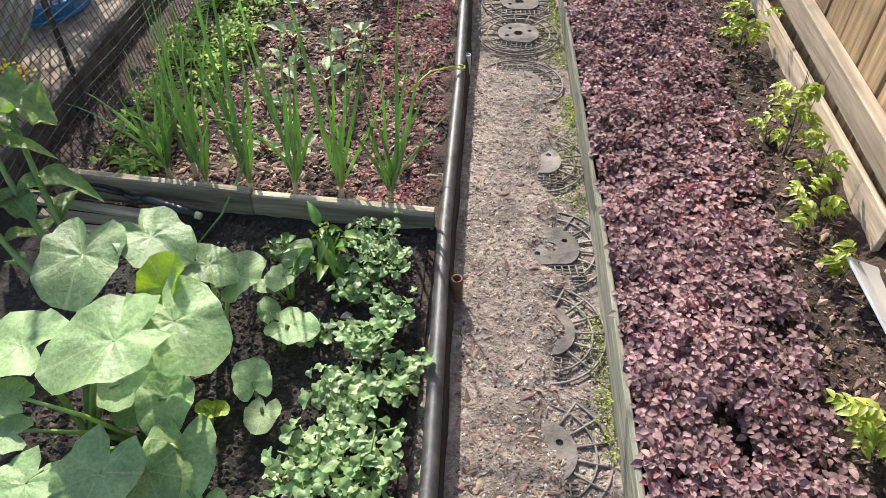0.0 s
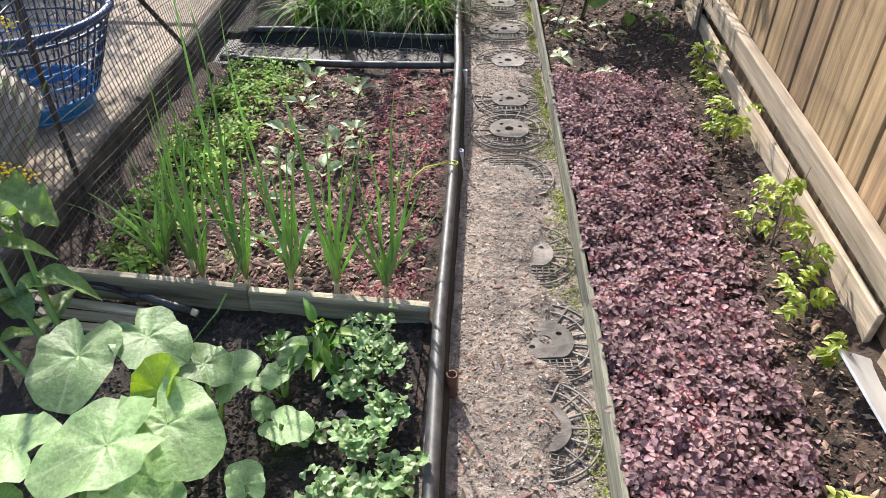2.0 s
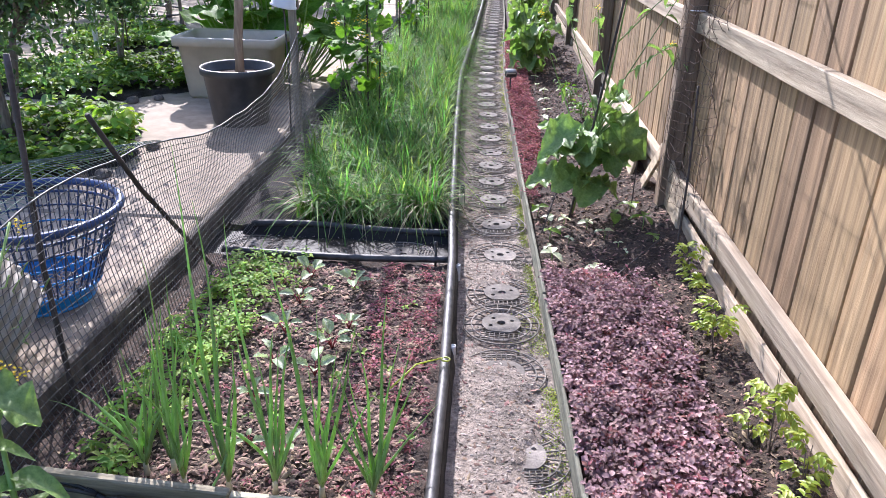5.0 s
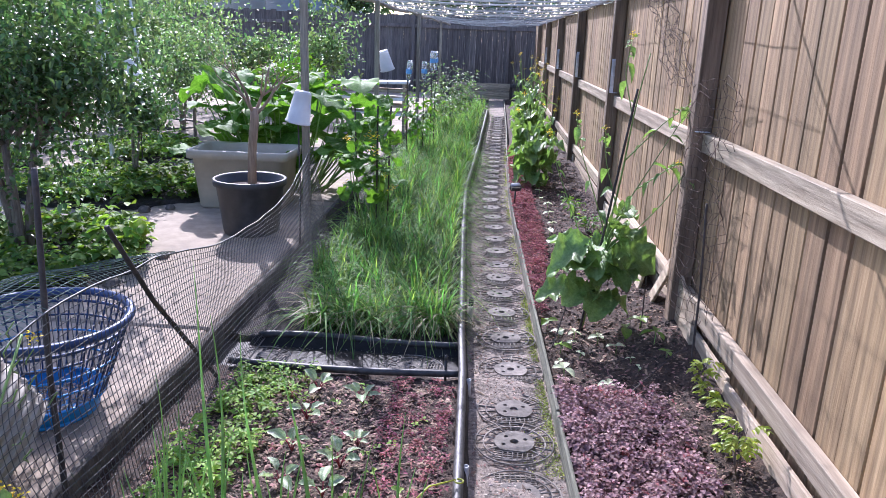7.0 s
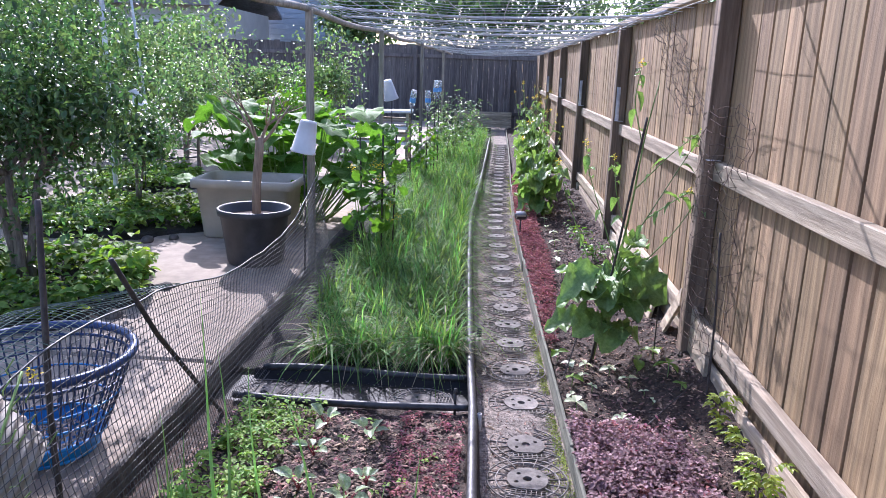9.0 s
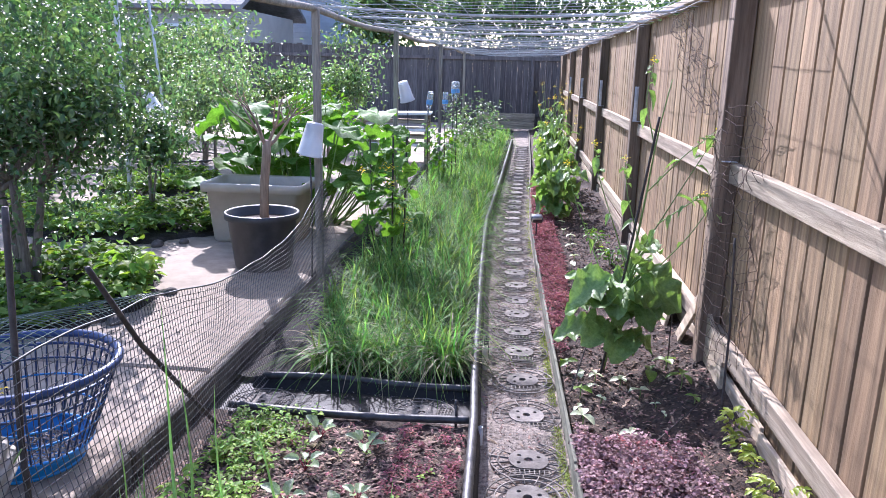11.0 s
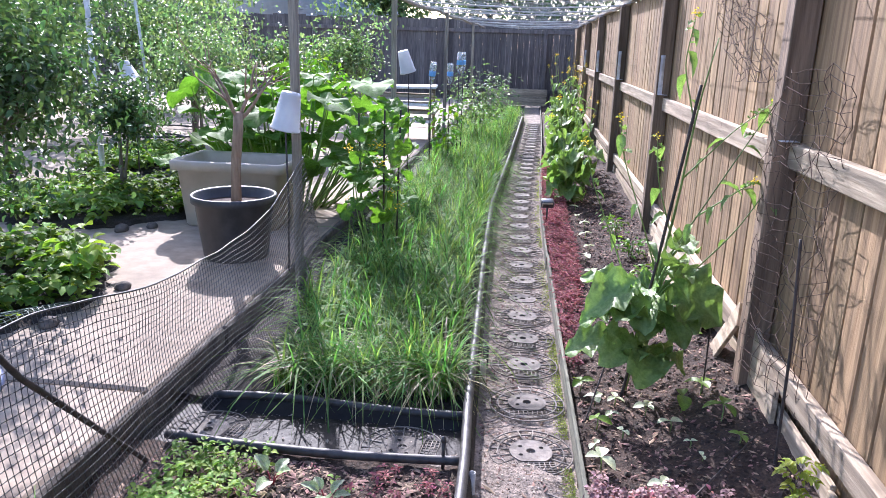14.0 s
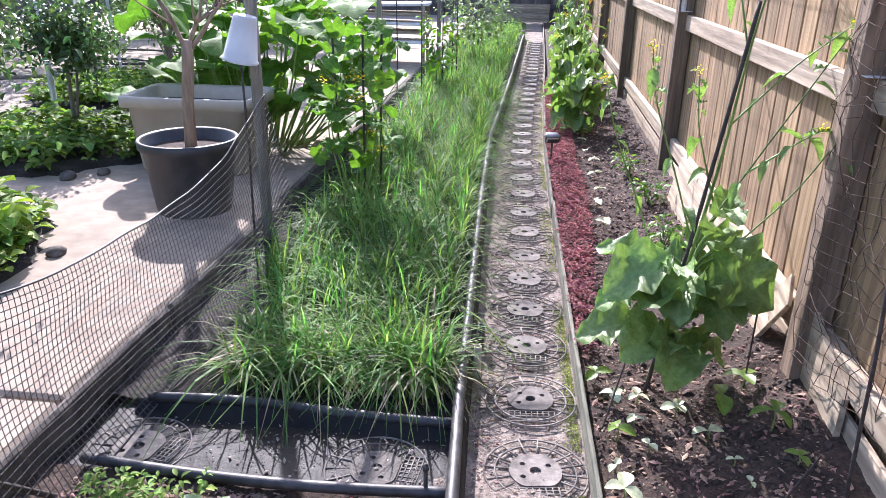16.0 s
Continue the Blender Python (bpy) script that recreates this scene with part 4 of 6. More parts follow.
sp = spread_spots(360, lambda x, y: in_green(x, y) and noise.noise((x * 9, y * 9, 12)) > -0.22, -1.1, -0.6, 1.75, 3.18)
rosettes(g, SMALL2, sp, (4, 7), (0.015, 0.031), (0.015, 0.09), (-0.2, 0.7), 0.008, soil_left)
rosettes(g, SMALL, spread_spots(30, lambda x, y: x < along(PIPE_X, y) - 0.06, -0.75, -0.05, 1.75, 3.15), (3, 4), (0.014, 0.024), (0.02, 0.04), (0, 0.6), 0.005, soil_left)
stuff("leafy_greens", g, GREENS, "bright green leafy seedlings crowded beside the netting", "seedlings")


def leaf_part(parent, mesh, at, yaw, pitch, size, roll=0.0, name="leaf"):
    return shared(name, mesh, parent, at, Matrix.Rotation(yaw, 4, "Z") @ Matrix.Rotation(pitch, 4, "X") @ Matrix.Rotation(roll, 4, "Y"), (size, size, size))


beet_mesh = [mesh_of("leaf", Geo().add(*leaf_shape("oval", 8, 5, 0.3, 0.35, 0.16, 0.62)), BEETLEAF), mesh_of("leaf", Geo().add(*leaf_shape("oval", 8, 5, 0.35, 0.2, 0.2, 0.7)), BEETLEAF)]
for i, (bx, by, big) in enumerate(((-0.63, 3.06, 1), (-0.43, 2.98, 1.05), (-0.62, 2.81, 1), (-0.62, 2.58, 1.0), (-0.43, 2.52, 1.15), (-0.45, 2.33, 1.0), (-0.61, 2.39, 1.0), (-0.39, 2.65, 0.7), (-0.62, 2.17, 0.8), (-0.45, 1.9, 0.9), (-0.57, 1.96, 0.6))):
    t = thing("beet_plant", (bx, by, soil_left(bx, by)), "young chard plant with pale green leaves and red stalks", "vegetable plant", "chard row")
    a0 = random.uniform(0, 6)
    n = 4 + (i % 3 == 1)
    for k in range(n):
        a = a0 + k * 6.283 / n + random.uniform(-0.3, 0.3)
        out = Vector((-math.sin(a), math.cos(a), 0))
        tip = out * 0.022 * big + Vector((0, 0, random.uniform(0.025, 0.05) * big))
        solid("stalk", Geo().tube([(0, 0, 0), tuple(out * 0.012 + Vector((0, 0, 0.03))), tuple(tip)], 0.0026, 5), STEMRED, t)
        leaf_part(t, beet_mesh[k % 2], tip, a, random.uniform(0.2, 0.9), random.uniform(0.042, 0.074) * big, random.uniform(-0.4, 0.4))


def onion(bx, by, blades):
    t = thing("onion_plant", (bx, by, soil_left(bx, by) - 0.01), "green onion with tall tubular upright leaves", "vegetable plant", "onion row")
    solid("stem", Geo().tube([(0, 0, 0), (0, 0, 0.03), (0, 0, 0.06)], [0.011, 0.008, 0.007], 8), ONIONBASE, t)
    extra = [(random.uniform(-0.09, 0.09), random.uniform(-0.05, 0.1), random.uniform(0.12, 0.26), random.uniform(0, 0.04)) for _ in range(4)]
    for k, (lx, ly, h, bend) in enumerate(list(blades) + extra):
        pts, rs = [], []
        ox, oy, thin = random.uniform(-0.022, 0.022), random.uniform(-0.018, 0.018), random.uniform(0.6, 0.95)
        wig, ph = random.uniform(0.004, 0.016), random.uniform(0, 6)
        for i in range(13):
            s = i / 12
            pts.append((ox * min(1, s * 5) + 1.15 * lx * s ** 1.3 + wig * s * math.sin(s * 5 + ph), oy * min(1, s * 5) + ly * s ** 1.3 + wig * s * math.cos(s * 4 + ph), 0.045 + 2.0 * h * s - bend * s ** 3))
            rs.append(thin * (0.0036 + 0.0036 * math.sin(math.pi * min(1, s + 0.25))) * (1 - s ** 6 * 0.9))
        solid("leaf", Geo().tube(pts, rs, 7), ONION, t)


onion(-0.68, 1.75, ((-0.03, 0.02, 0.33, 0), (0.02, 0.05, 0.30, 0), (0.05, -0.02, 0.24, 0), (-0.06, -0.04, 0.18, 0.03)))
onion(-0.56, 1.76, ((-0.07, 0.1, 0.46, 0), (-0.02, 0.08, 0.40, 0), (0.03, 0.02, 0.26, 0), (-0.1, -0.02, 0.30, 0.02), (0.06, -0.05, 0.2, 0)))
onion(-0.43, 1.76, ((0.04, 0.03, 0.24, 0), (-0.10, 0.14, 0.36, 0), (0.0, 0.03, 0.20, 0), (-0.16, -0.12, 0.22, 0.16), (0.10, -0.02, 0.16, 0.04)))
onion(-0.30, 1.76, ((-0.12, 0.12, 0.34, 0), (0.03, 0.02, 0.28, 0), (0.06, 0.05, 0.20, 0), (-0.04, -0.02, 0.20, 0), (0.14, 0.0, 0.18, 0.04)))
onion(-0.16, 1.76, ((0.02, 0.04, 0.30, 0), (-0.03, 0.02, 0.24, 0), (0.05, 0.06, 0.22, 0), (0.12, 0.03, 0.20, 0.05), (-0.08, -0.02, 0.15, 0.02), (0.16, 0.16, 0.10, 0.0)))
onion(-0.81, 1.80, ((-0.16, 0.02, 0.15, 0.08), (-0.22, -0.04, 0.14, 0.06), (0.05, 0.04, 0.17, 0), (0.1, 0.0, 0.15, 0.02), (-0.05, 0.06, 0.15, 0), (-0.03, -0.06, 0.13, 0.03)))
onion(-0.74, 1.82, ((-0.10, 0.05, 0.18, 0.03), (0.04, 0.04, 0.2, 0), (-0.02, 0.1, 0.22, 0)))
t = thing("fallen_onion_leaf", (-0.55, 1.70, 0.10), "long limp green onion leaf drooping over the board", "leaf")
solid("leaf", Geo().tube([(0.02, 0.05, 0.12), (0, 0, 0.05), (-0.05, -0.08, -0.04), (-0.10, -0.2, -0.066)], [0.004, 0.004, 0.0035, 0.001], 6), ONION, t)
t = thing("onion_tie", (-0.02, 2.33, 0.115), "curled dry onion leaf caught over the black pipe", "leaf")
ring = [(0.022 + 0.014 * math.cos(a), 0.012 * math.sin(a), 0.008) for a in np.linspace(2.6, 8.4, 18)]
solid("leaf", Geo().tube([(-0.14, -0.20, 0.02), (-0.07, -0.08, 0.035)] + ring, 0.003, 6), LIME, t)

# ---- plank edge and tool ----
t = thing("bed_board", (0, 0, 0), "two overlapping weathered timber boards edging the front bed", "board")
b1 = solid("board", Geo().box((0, 0, 0), (0.56, 0.026, 0.095), 0.004), GREYWOOD, t, smooth=False)
b1.matrix_basis = pose(-0.80, 1.672, 0.084, 4, 2.2, -1.5)
b2 = solid("board", Geo().box((0, 0, 0), (0.54, 0.026, 0.092), 0.004), GREYWOOD, t, smooth=False)
b2.matrix_basis = pose(-0.298, 1.668, 0.052, 3, 2.4, -0.4)
t = thing("loose_slats", (-0.95, 1.60, 0.04), "thin grey wooden slats lying behind the tool", "wood slats")
for k in range(3):
    s_ = solid("slat", Geo().box((0, 0, 0), (0.40 - k * 0.06, 0.03, 0.012), 0.002), GREYWOOD, t, smooth=False)
    s_.matrix_basis = pose(0.0 + 0.03 * k, 0.02 - 0.032 * k, 0.012 * (2 - k) - 0.004, 3, 2, -4 + 2 * k)
t = thing("hand_cultivator", (-0.66, 1.60, 0.075), "black three-pronged hand cultivator with a wood-tipped handle", "garden tool")
solid("handle", Geo().tube([(0, 0, 0), (-0.05, 0.01, 0.006), (-0.12, 0.028, 0.014), (-0.155, 0.036, 0.016)], [0.012, 0.0135, 0.013, 0.010], 10), LAMPBLACK, t)
solid("handle_tip", Geo().tube([(0.0, 0, 0), (0.016, -0.004, -0.002)], [0.0105, 0.0095], 10), ONIONBASE, t, "pale wooden tip")
solid("shank", Geo().tube([(-0.155, 0.036, 0.016), (-0.185, 0.044, 0.004), (-0.21, 0.05, 0.012)], 0.007, 8), LAMPBLACK, t)
for k in (-1, 0, 1):
    solid("prong", Geo().tube([(-0.21, 0.05, 0.012), (-0.26, 0.058 + 0.016 * k, 0.03), (-0.34, 0.07 + 0.026 * k, 0.035), (-0.37, 0.074 + 0.028 * k, 0.02), (-0.378, 0.075 + 0.028 * k, -0.01)], [0.006, 0.0055, 0.005, 0.0045, 0.002], 7), LAMPBLACK, t)

# ---- taro in the front bed ----
taro_meshes = [mesh_of("leaf", Geo().add(*round_leaf(0.35, 0.06, 0.05, seed=k)), TARO) for k in range(4)]
young_mesh = mesh_of("leaf", Geo().add(*round_leaf(0.3, 0.3, 0.06, seed=9)), TAROYOUNG)


def taro(base, leaves, label):
    bx, by = base
    z0 = 0.02
    t = thing("taro_plant", (bx, by, z0), label, "vegetable plant", "taro plants")
    for k, (x, y, z, size, yaw, pitch, young) in enumerate(leaves):
        tip = Vector((x - bx, y - by, z - z0))
        st = Geo().tube([(0, 0, 0), tuple(tip * 0.45 + Vector((0, 0, 0.04 * tip.z / 0.25))), tuple(tip * 0.85 + Vector((0, 0, 0.02))), tuple(tip - Vector((0, 0, 0.004)))], [0.009 * (0.5 + size * 3), 0.007 * (0.5 + size * 3), 0.005 * (0.5 + size * 3), 0.003], 8)
        s_ = solid("stalk", st, STEMGREEN, t)
        me = young_mesh if young else taro_meshes[k % 4]
        ob = new("leaf", me)
        ob.parent = s_
        ob.matrix_basis = Matrix.LocRotScale(tip, (Matrix.Rotation(math.radians(yaw), 4, "Z") @ Matrix.Rotation(math.radians(pitch), 4, "X")).to_quaternion(), Vector((size, size, size)))


taro((-0.69, 0.96), ((-0.75, 1.25, 0.27, 0.135, 180, -8, 0), (-0.575, 1.01, 0.30, 0.15, 118, -4, 0), (-0.80, 1.04, 0.22, 0.13, 75, -6, 0), (-0.63, 1.03, 0.12, 0.07, 200, 10, 0)), "large taro plant with broad matt green shield leaves")
taro((-0.49, 1.25), ((-0.625, 1.315, 0.27, 0.115, 236, -4, 0), (-0.50, 1.29, 0.22, 0.08, 262, -12, 0), (-0.44, 1.28, 0.19, 0.08, 310, 30, 0), (-0.49, 1.08, 0.28, 0.135, 226, -8, 0), (-0.54, 1.165, 0.28, 0.078, 330, 48, 1)), "taro plant with overlapping green leaves and a yellowing one")
taro((-0.57, 0.96), ((-0.535, 1.05, 0.16, 0.085, 190, -24, 0), (-0.512, 0.995, 0.14, 0.085, 180, -18, 0), (-0.46, 0.90, 0.10, 0.105, 190, -12, 0), (-0.56, 0.81, 0.17, 0.115, 170, -10, 0), (-0.50, 0.845, 0.12, 0.085, 215, -6, 0), (-0.785, 0.937, 0.19, 0.065, 80, 8, 0), (-0.765, 0.871, 0.17, 0.065, 95, 8, 0), (-0.69, 0.785, 0.16, 0.09, 160, 4, 0), (-0.60, 1.005, 0.08, 0.06, 190, 20, 0), (-0.40, 0.81, 0.06, 0.07, 190, 20, 0)), "low taro plant with several broad green leaves")
taro((-0.345, 1.035), ((-0.369, 1.083, 0.085, 0.062, 25, 18, 0), (-0.332, 1.017, 0.075, 0.055, 180, 12, 0)), "small young taro plant with two rounded leaves")
taro((-0.34, 1.20), ((-0.325, 1.236, 0.09, 0.075, 250, 12, 0), (-0.386, 1.289, 0.07, 0.04, 30, 30, 0)), "small young taro plant with a cupped leaf")
taro((-0.355, 1.355), ((-0.371, 1.381, 0.10, 0.055, 160, 10, 0), (-0.339, 1.41, 0.13, 0.055, 330, 40, 0), (-0.405, 1.35, 0.09, 0.035, 90, 10, 0)), "small young taro plant with pale rounded leaves")
taro((-0.45, 1.0), ((-0.435, 1.02, 0.06, 0.032, 280, 5, 1), (-0.455, 1.02, 0.06, 0.028, 60, 15, 1)), "tiny yellow-green taro shoot")


def bushy(name, base, r, h, n, tpl, size, material, label, category, group="", tilt=(-0.5, 0.8), stems=5, flat=1.0, stem_material=None):
    """A small leafy plant: a few stems, and its leaves in one mesh."""
    t = thing(name, base, label, category, group)
    gs = Geo()
    tips = []
    for k in range(stems):
        a = 6.283 * k / stems + random.uniform(-0.5, 0.5)
        q = random.uniform(0.2, 0.9)
        tip = Vector((r * q * math.cos(a), r * q * math.sin(a), h * random.uniform(0.6, 0.95)))
        gs.tube([(0, 0, -0.01), tuple(tip * 0.5 + Vector((0, 0, h * 0.12))), tuple(tip)], [0.0035, 0.0028, 0.0015], 5)
        tips.append(tip)
    solid("stem", gs, stem_material or STEMGREEN, t)
    gl = Geo()
    pos, yaw, pit = [], [], []
    for k in range(n):
        tip = tips[k % stems]
        s = random.uniform(0.35, 1.05)
        p = tip * s + Vector((random.gauss(0, r * 0.22), random.gauss(0, r * 0.22), random.gauss(0, h * 0.06) + h * 0.1 * (1 - s)))
        pos.append(tuple(p)); yaw.append(math.atan2(-p.x, p.y) + random.gauss(0, 0.7)); pit.append(random.uniform(*tilt))
    gl.batch(tpl[0], tpl[1], np.array(pos), turns(yaw, pit, rng.uniform(-0.4, 0.4, n)), rng.uniform(size[0], size[1], n))
    solid("foliage", gl, material, t)
    return t


for i, (x, y, r, h, n) in enumerate(((-0.17, 1.56, 0.075, 0.10, 46), (-0.15, 1.44, 0.085, 0.12, 60), (-0.20, 1.36, 0.07, 0.10, 40), (-0.10, 1.30, 0.07, 0.09, 42), (-0.15, 1.21, 0.09, 0.12, 66), (-0.08, 1.12, 0.08, 0.12, 60), (-0.19, 1.08, 0.09, 0.11, 64), (-0.12, 0.99, 0.10, 0.13, 74), (-0.20, 0.92, 0.09, 0.12, 64), (-0.10, 0.87, 0.10, 0.12, 74), (-0.19, 0.79, 0.10, 0.12, 70), (-0.09, 0.74, 0.10, 0.12, 70), (-0.16, 0.64, 0.10, 0.12, 70), (-0.26, 1.24, 0.04, 0.06, 10), (-0.27, 0.88, 0.03, 0.05, 8))):
    bushy("cilantro_plant", (x, y, soil_left(x, y)), r, h, int(n * 1.0), FAN, (0.021, 0.036), CILANTRO, "bushy bright green cilantro with lobed leaves", "herb", "cilantro row", (-0.35, 0.5), 7)
bushy("leafy_weed", (-0.285, 1.47, 0.03), 0.075, 0.16, 46, LONG, (0.045, 0.075), SMALLGREEN, "upright green leafy herb behind the taro", "herb", "", (-0.4, 0.8), 5)
bushy("leafy_weed", (-0.40, 1.50, 0.03), 0.05, 0.07, 18, SMALL, (0.02, 0.035), SMALLGREEN, "low round-leaved weed near the board", "herb", "", (-0.2, 0.6), 4)

# ---- chives ----
def blades(n, spot, length, lean, seed):
    r_ = np.random.default_rng(seed)
    segs = 5
    g = Geo()
    V, F = [], []
    base = 0
    for i in range(n):
        x, y, z, extra = spot(r_)
        ln = r_.uniform(*length) * extra
        a = r_.uniform(0, 6.283)
        le = r_.uniform(*lean)
        w = r_.uniform(0.0024, 0.0050)
        dx, dy = math.cos(a), math.sin(a)
        for k in range(segs + 1):
            s = k / segs
            out = ln * le * s ** 1.9
            zz = ln * (s - 0.50 * le * s ** 2.6 * (1 + 0.6 * le))
            ww = w * (1 - s ** 3 * 0.93)
            px, py = x + dx * out, y + dy * out
            V.append((px - dy * ww, py + dx * ww, z + zz)); V.append((px + dy * ww, py - dx * ww, z + zz + 0.0006))
            if k:
                o = base + 2 * k
                F.append((o - 2, o - 1, o + 1, o))
        base += 2 * (segs + 1)
    g.v, g.f = V, F
    return g


CLUMPS = []
rr = random.Random(4)
yv = 3.80
while yv < 9.5:
    for k in range(6):
        if k == 0 and yv < 4.4:
            continue
        CLUMPS.append((-0.93 + 0.148 * k + rr.uniform(-0.05, 0.05), yv + rr.uniform(-0.06, 0.06)))
    yv += 0.175


def clump_spot(r_):
    cx, cy = CLUMPS[r_.integers(len(CLUMPS))]
    x, y = cx + r_.normal(0, 0.028), cy + r_.normal(0, 0.028)
    x = min(x, along(PIPE_X, y) - 0.08)
    return x, y, 0.02, 1.0


def far_spot(r_):
    y = 9.3 + 8.2 * r_.random() ** 1.3
    x = r_.uniform(-1.05, along(PIPE_X, y) - 0.10)
    return x, y, 0.02, 1.0


stuff("garlic_chives", blades(10500, clump_spot, (0.17, 0.42), (0.25, 1.5), 11), CHIVE, "thick arching bed of bright green garlic chives", "chives", False)
stuff("front_chives", blades(1000, lambda r_: (r_.uniform(-0.80, -0.14), 3.80 + abs(r_.normal(0, 0.09)), 0.02, 1.0), (0.14, 0.32), (0.3, 1.15), 12), CHIVE, "chive blades flopping over the black pipe", "chives", False)
stuff("dry_chives", blades(600, lambda r_: (r_.uniform(-0.88, -0.1), 3.78 + abs(r_.normal(0, 0.14)), 0.02, 1.0), (0.12, 0.30), (0.7, 1.3), 13), DRYBLADE, "dry straw-coloured chive blades at the bed front", "chives", False)
stuff("far_chives", blades(9000, far_spot, (0.18, 0.38), (0.2, 1.4), 14), CHIVE, "farther green chives toward the back fence", "chives", False)

# ---- moss, chips, grit and crumbs ----
g = Geo()
pos = []
for i in range(12000):
    y = random.uniform(1.0, 11) if random.random() < 0.8 else random.uniform(2.2, 4.5)
    d = abs(random.gauss(0, 0.03)) * (1.6 if noise.noise((y * 1.7, 3, 0)) > 0.1 else 0.7)
    if noise.noise((y * 2.2, 8, 0)) < -0.18:
        continue
    pos.append((along(EDGE_X, y) - 0.012 - d, y, -0.008 + random.uniform(0, 0.012)))
k = len(pos)
g.batch(TINY[0], TINY[1], np.array(pos), turns(rng.uniform(0, 6.28, k), rng.uniform(-0.2, 1.0, k), rng.uniform(-0.6, 0.6, k)), rng.uniform(0.004, 0.009, k))
stuff("path_moss", g, MOSS, "yellow-green moss tufts along the timber edging", "moss")

OCTA = ([(1, 0, 0), (-1, 0, 0), (0, 1, 0), (0, -1, 0), (0, 0, 1), (0, 0, -1)], [(0, 2, 4), (2, 1, 4), (1, 3, 4), (3, 0, 4), (2, 0, 5), (1, 2, 5), (3, 1, 5), (0, 3, 5)])


def litter(name, n, spot, size, stretch, material, label, flat=0.5):
    g = Geo()
    ps = np.array([spot() for _ in range(n)])
    s = rng.uniform(size[0], size[1], n) * rng.choice([0.6, 1.0, 1.5], n, p=[0.5, 0.4, 0.1])
    sc = np.stack([s * rng.uniform(1, stretch, n), s, s * flat], -1)
    g.batch(OCTA[0], OCTA[1], ps, turns(rng.uniform(0, 6.28, n), rng.normal(0, 0.25, n), rng.normal(0, 0.25, n)), sc)
    return stuff(name, g, material, label, "debris", False)


def on_left():
    x, y = random.uniform(-1.1, -0.06), random.uniform(1.7, 3.22)
    return (x, y, soil_left(x, y) + 0.003)


def on_front():
    x, y = random.uniform(-1.0, -0.05), random.uniform(0.5, 1.64)
    return (x, y, soil_left(x, y) + 0.007)


def on_right():
    y = 0.6 + 9.0 * random.random() ** 1.3
    x = random.uniform(along(EDGE_X, y) + 0.03, 1.03)
    return (x, y, soil_right(x, y) + 0.003)


def on_path():
    y = 0.7 + 6.5 * random.random() ** 1.4
    a, b = along(PIPE_X, y) + 0.05, along(EDGE_X, y) - 0.02
    x = random.uniform(a, b)
    return (x, y, path_height(x, y) + 0.001)


litter("bark_chips", 10000, on_left, (0.003, 0.0085), 3.0, CHIP, "small brown bark chips in the seedling bed", 0.4)
litter("soil_clods", 7500, on_front, (0.003, 0.010), 1.4, CRUMB, "dark crumbly soil clods", 0.7)
litter("fence_bed_chips", 13000, on_right, (0.003, 0.008), 3.0, CHIP, "bark chips and twigs along the fence bed", 0.4)
litter("fence_bed_clods", 4200, on_right, (0.004, 0.011), 1.5, CRUMB, "dark soil clods along the fence bed", 0.7)
litter("path_grit", 11000, on_path, (0.0012, 0.0046), 2.0, GRIT, "pale grit and gravel on the path", 0.5)
litter("path_chips", 3200, on_path, (0.002, 0.0065), 4.0, CHIP, "brown wood chips on the path", 0.35)
litter("path_crumbs", 2200, on_path, (0.001, 0.0032), 1.5, CRUMB, "dark soil crumbs on the path", 0.6)
litter("sheeting_grit", 380, lambda: (random.uniform(-1.05, -0.08), random.uniform(3.30, 3.56), 0.006), (0.0015, 0.004), 2.5, GRIT, "pale grit on the black sheeting", 0.5)
litter("cobbles", 26, lambda: (random.uniform(-0.7, -0.1), random.uniform(0.8, 1.6), 0.045), (0.006, 0.011), 1.3, GRIT, "small pale pebbles in dark soil", 0.8)


# ---- seedlings and saplings in the fence bed ----
def seedling(x, y, size, kind_, n=2):
    z = soil_right(x, y)
    t = thing("squash_seedling", (x, y, z), "small seedling with broad round seed leaves in mulch", "seedling", "squash seedlings")
    h = 0.05 * size / 0.05
    solid("stem", Geo().tube([(0, 0, -0.01), (0.004, 0, h * 0.6), (0, 0, h)], 0.0022, 5), STEMGREEN, t)
    a0 = random.uniform(0, 6)
    for k in range(n):
        leaf_part(t, seed_meshes[kind_], (0, 0, h), a0 + k * 6.283 / n, random.uniform(-0.1, 0.4), size * random.uniform(0.85, 1.15), random.uniform(-0.3, 0.3))


seed_meshes = [mesh_of("leaf", Geo().add(*leaf_shape("oval", 6, 5, 0.2, 0.3, 0.05, 0.7)), SMALLGREEN),
               mesh_of("leaf", Geo().add(*leaf_shape("oval", 6, 5, 0.2, 0.3, 0.05, 0.75)), PALE)]
for x, y, s, k, n in ((0.45, 3.79, 0.045, 1, 3), (0.53, 3.80, 0.04, 1, 3), (0.44, 3.57, 0.05, 0, 3), (0.64, 3.73, 0.045, 1, 3), (0.71, 3.59, 0.05, 1, 2), (0.78, 3.75, 0.075, 0, 2), (0.87, 3.85, 0.06, 0, 3), (0.89, 3.60, 0.075, 0, 3),
                      (0.91, 3.43, 0.04, 0, 3), (0.43, 3.30, 0.06, 1, 3), (0.53, 3.53, 0.03, 1, 2), (0.76, 3.48, 0.025, 1, 2), (0.78, 3.38, 0.022, 1, 2), (0.61, 3.18, 0.045, 1, 3), (0.40, 3.9, 0.05, 0, 3), (0.50, 3.66, 0.035, 1, 3), (0.42, 3.42, 0.03, 1, 2)):
    seedling(x, y, s, k, n)
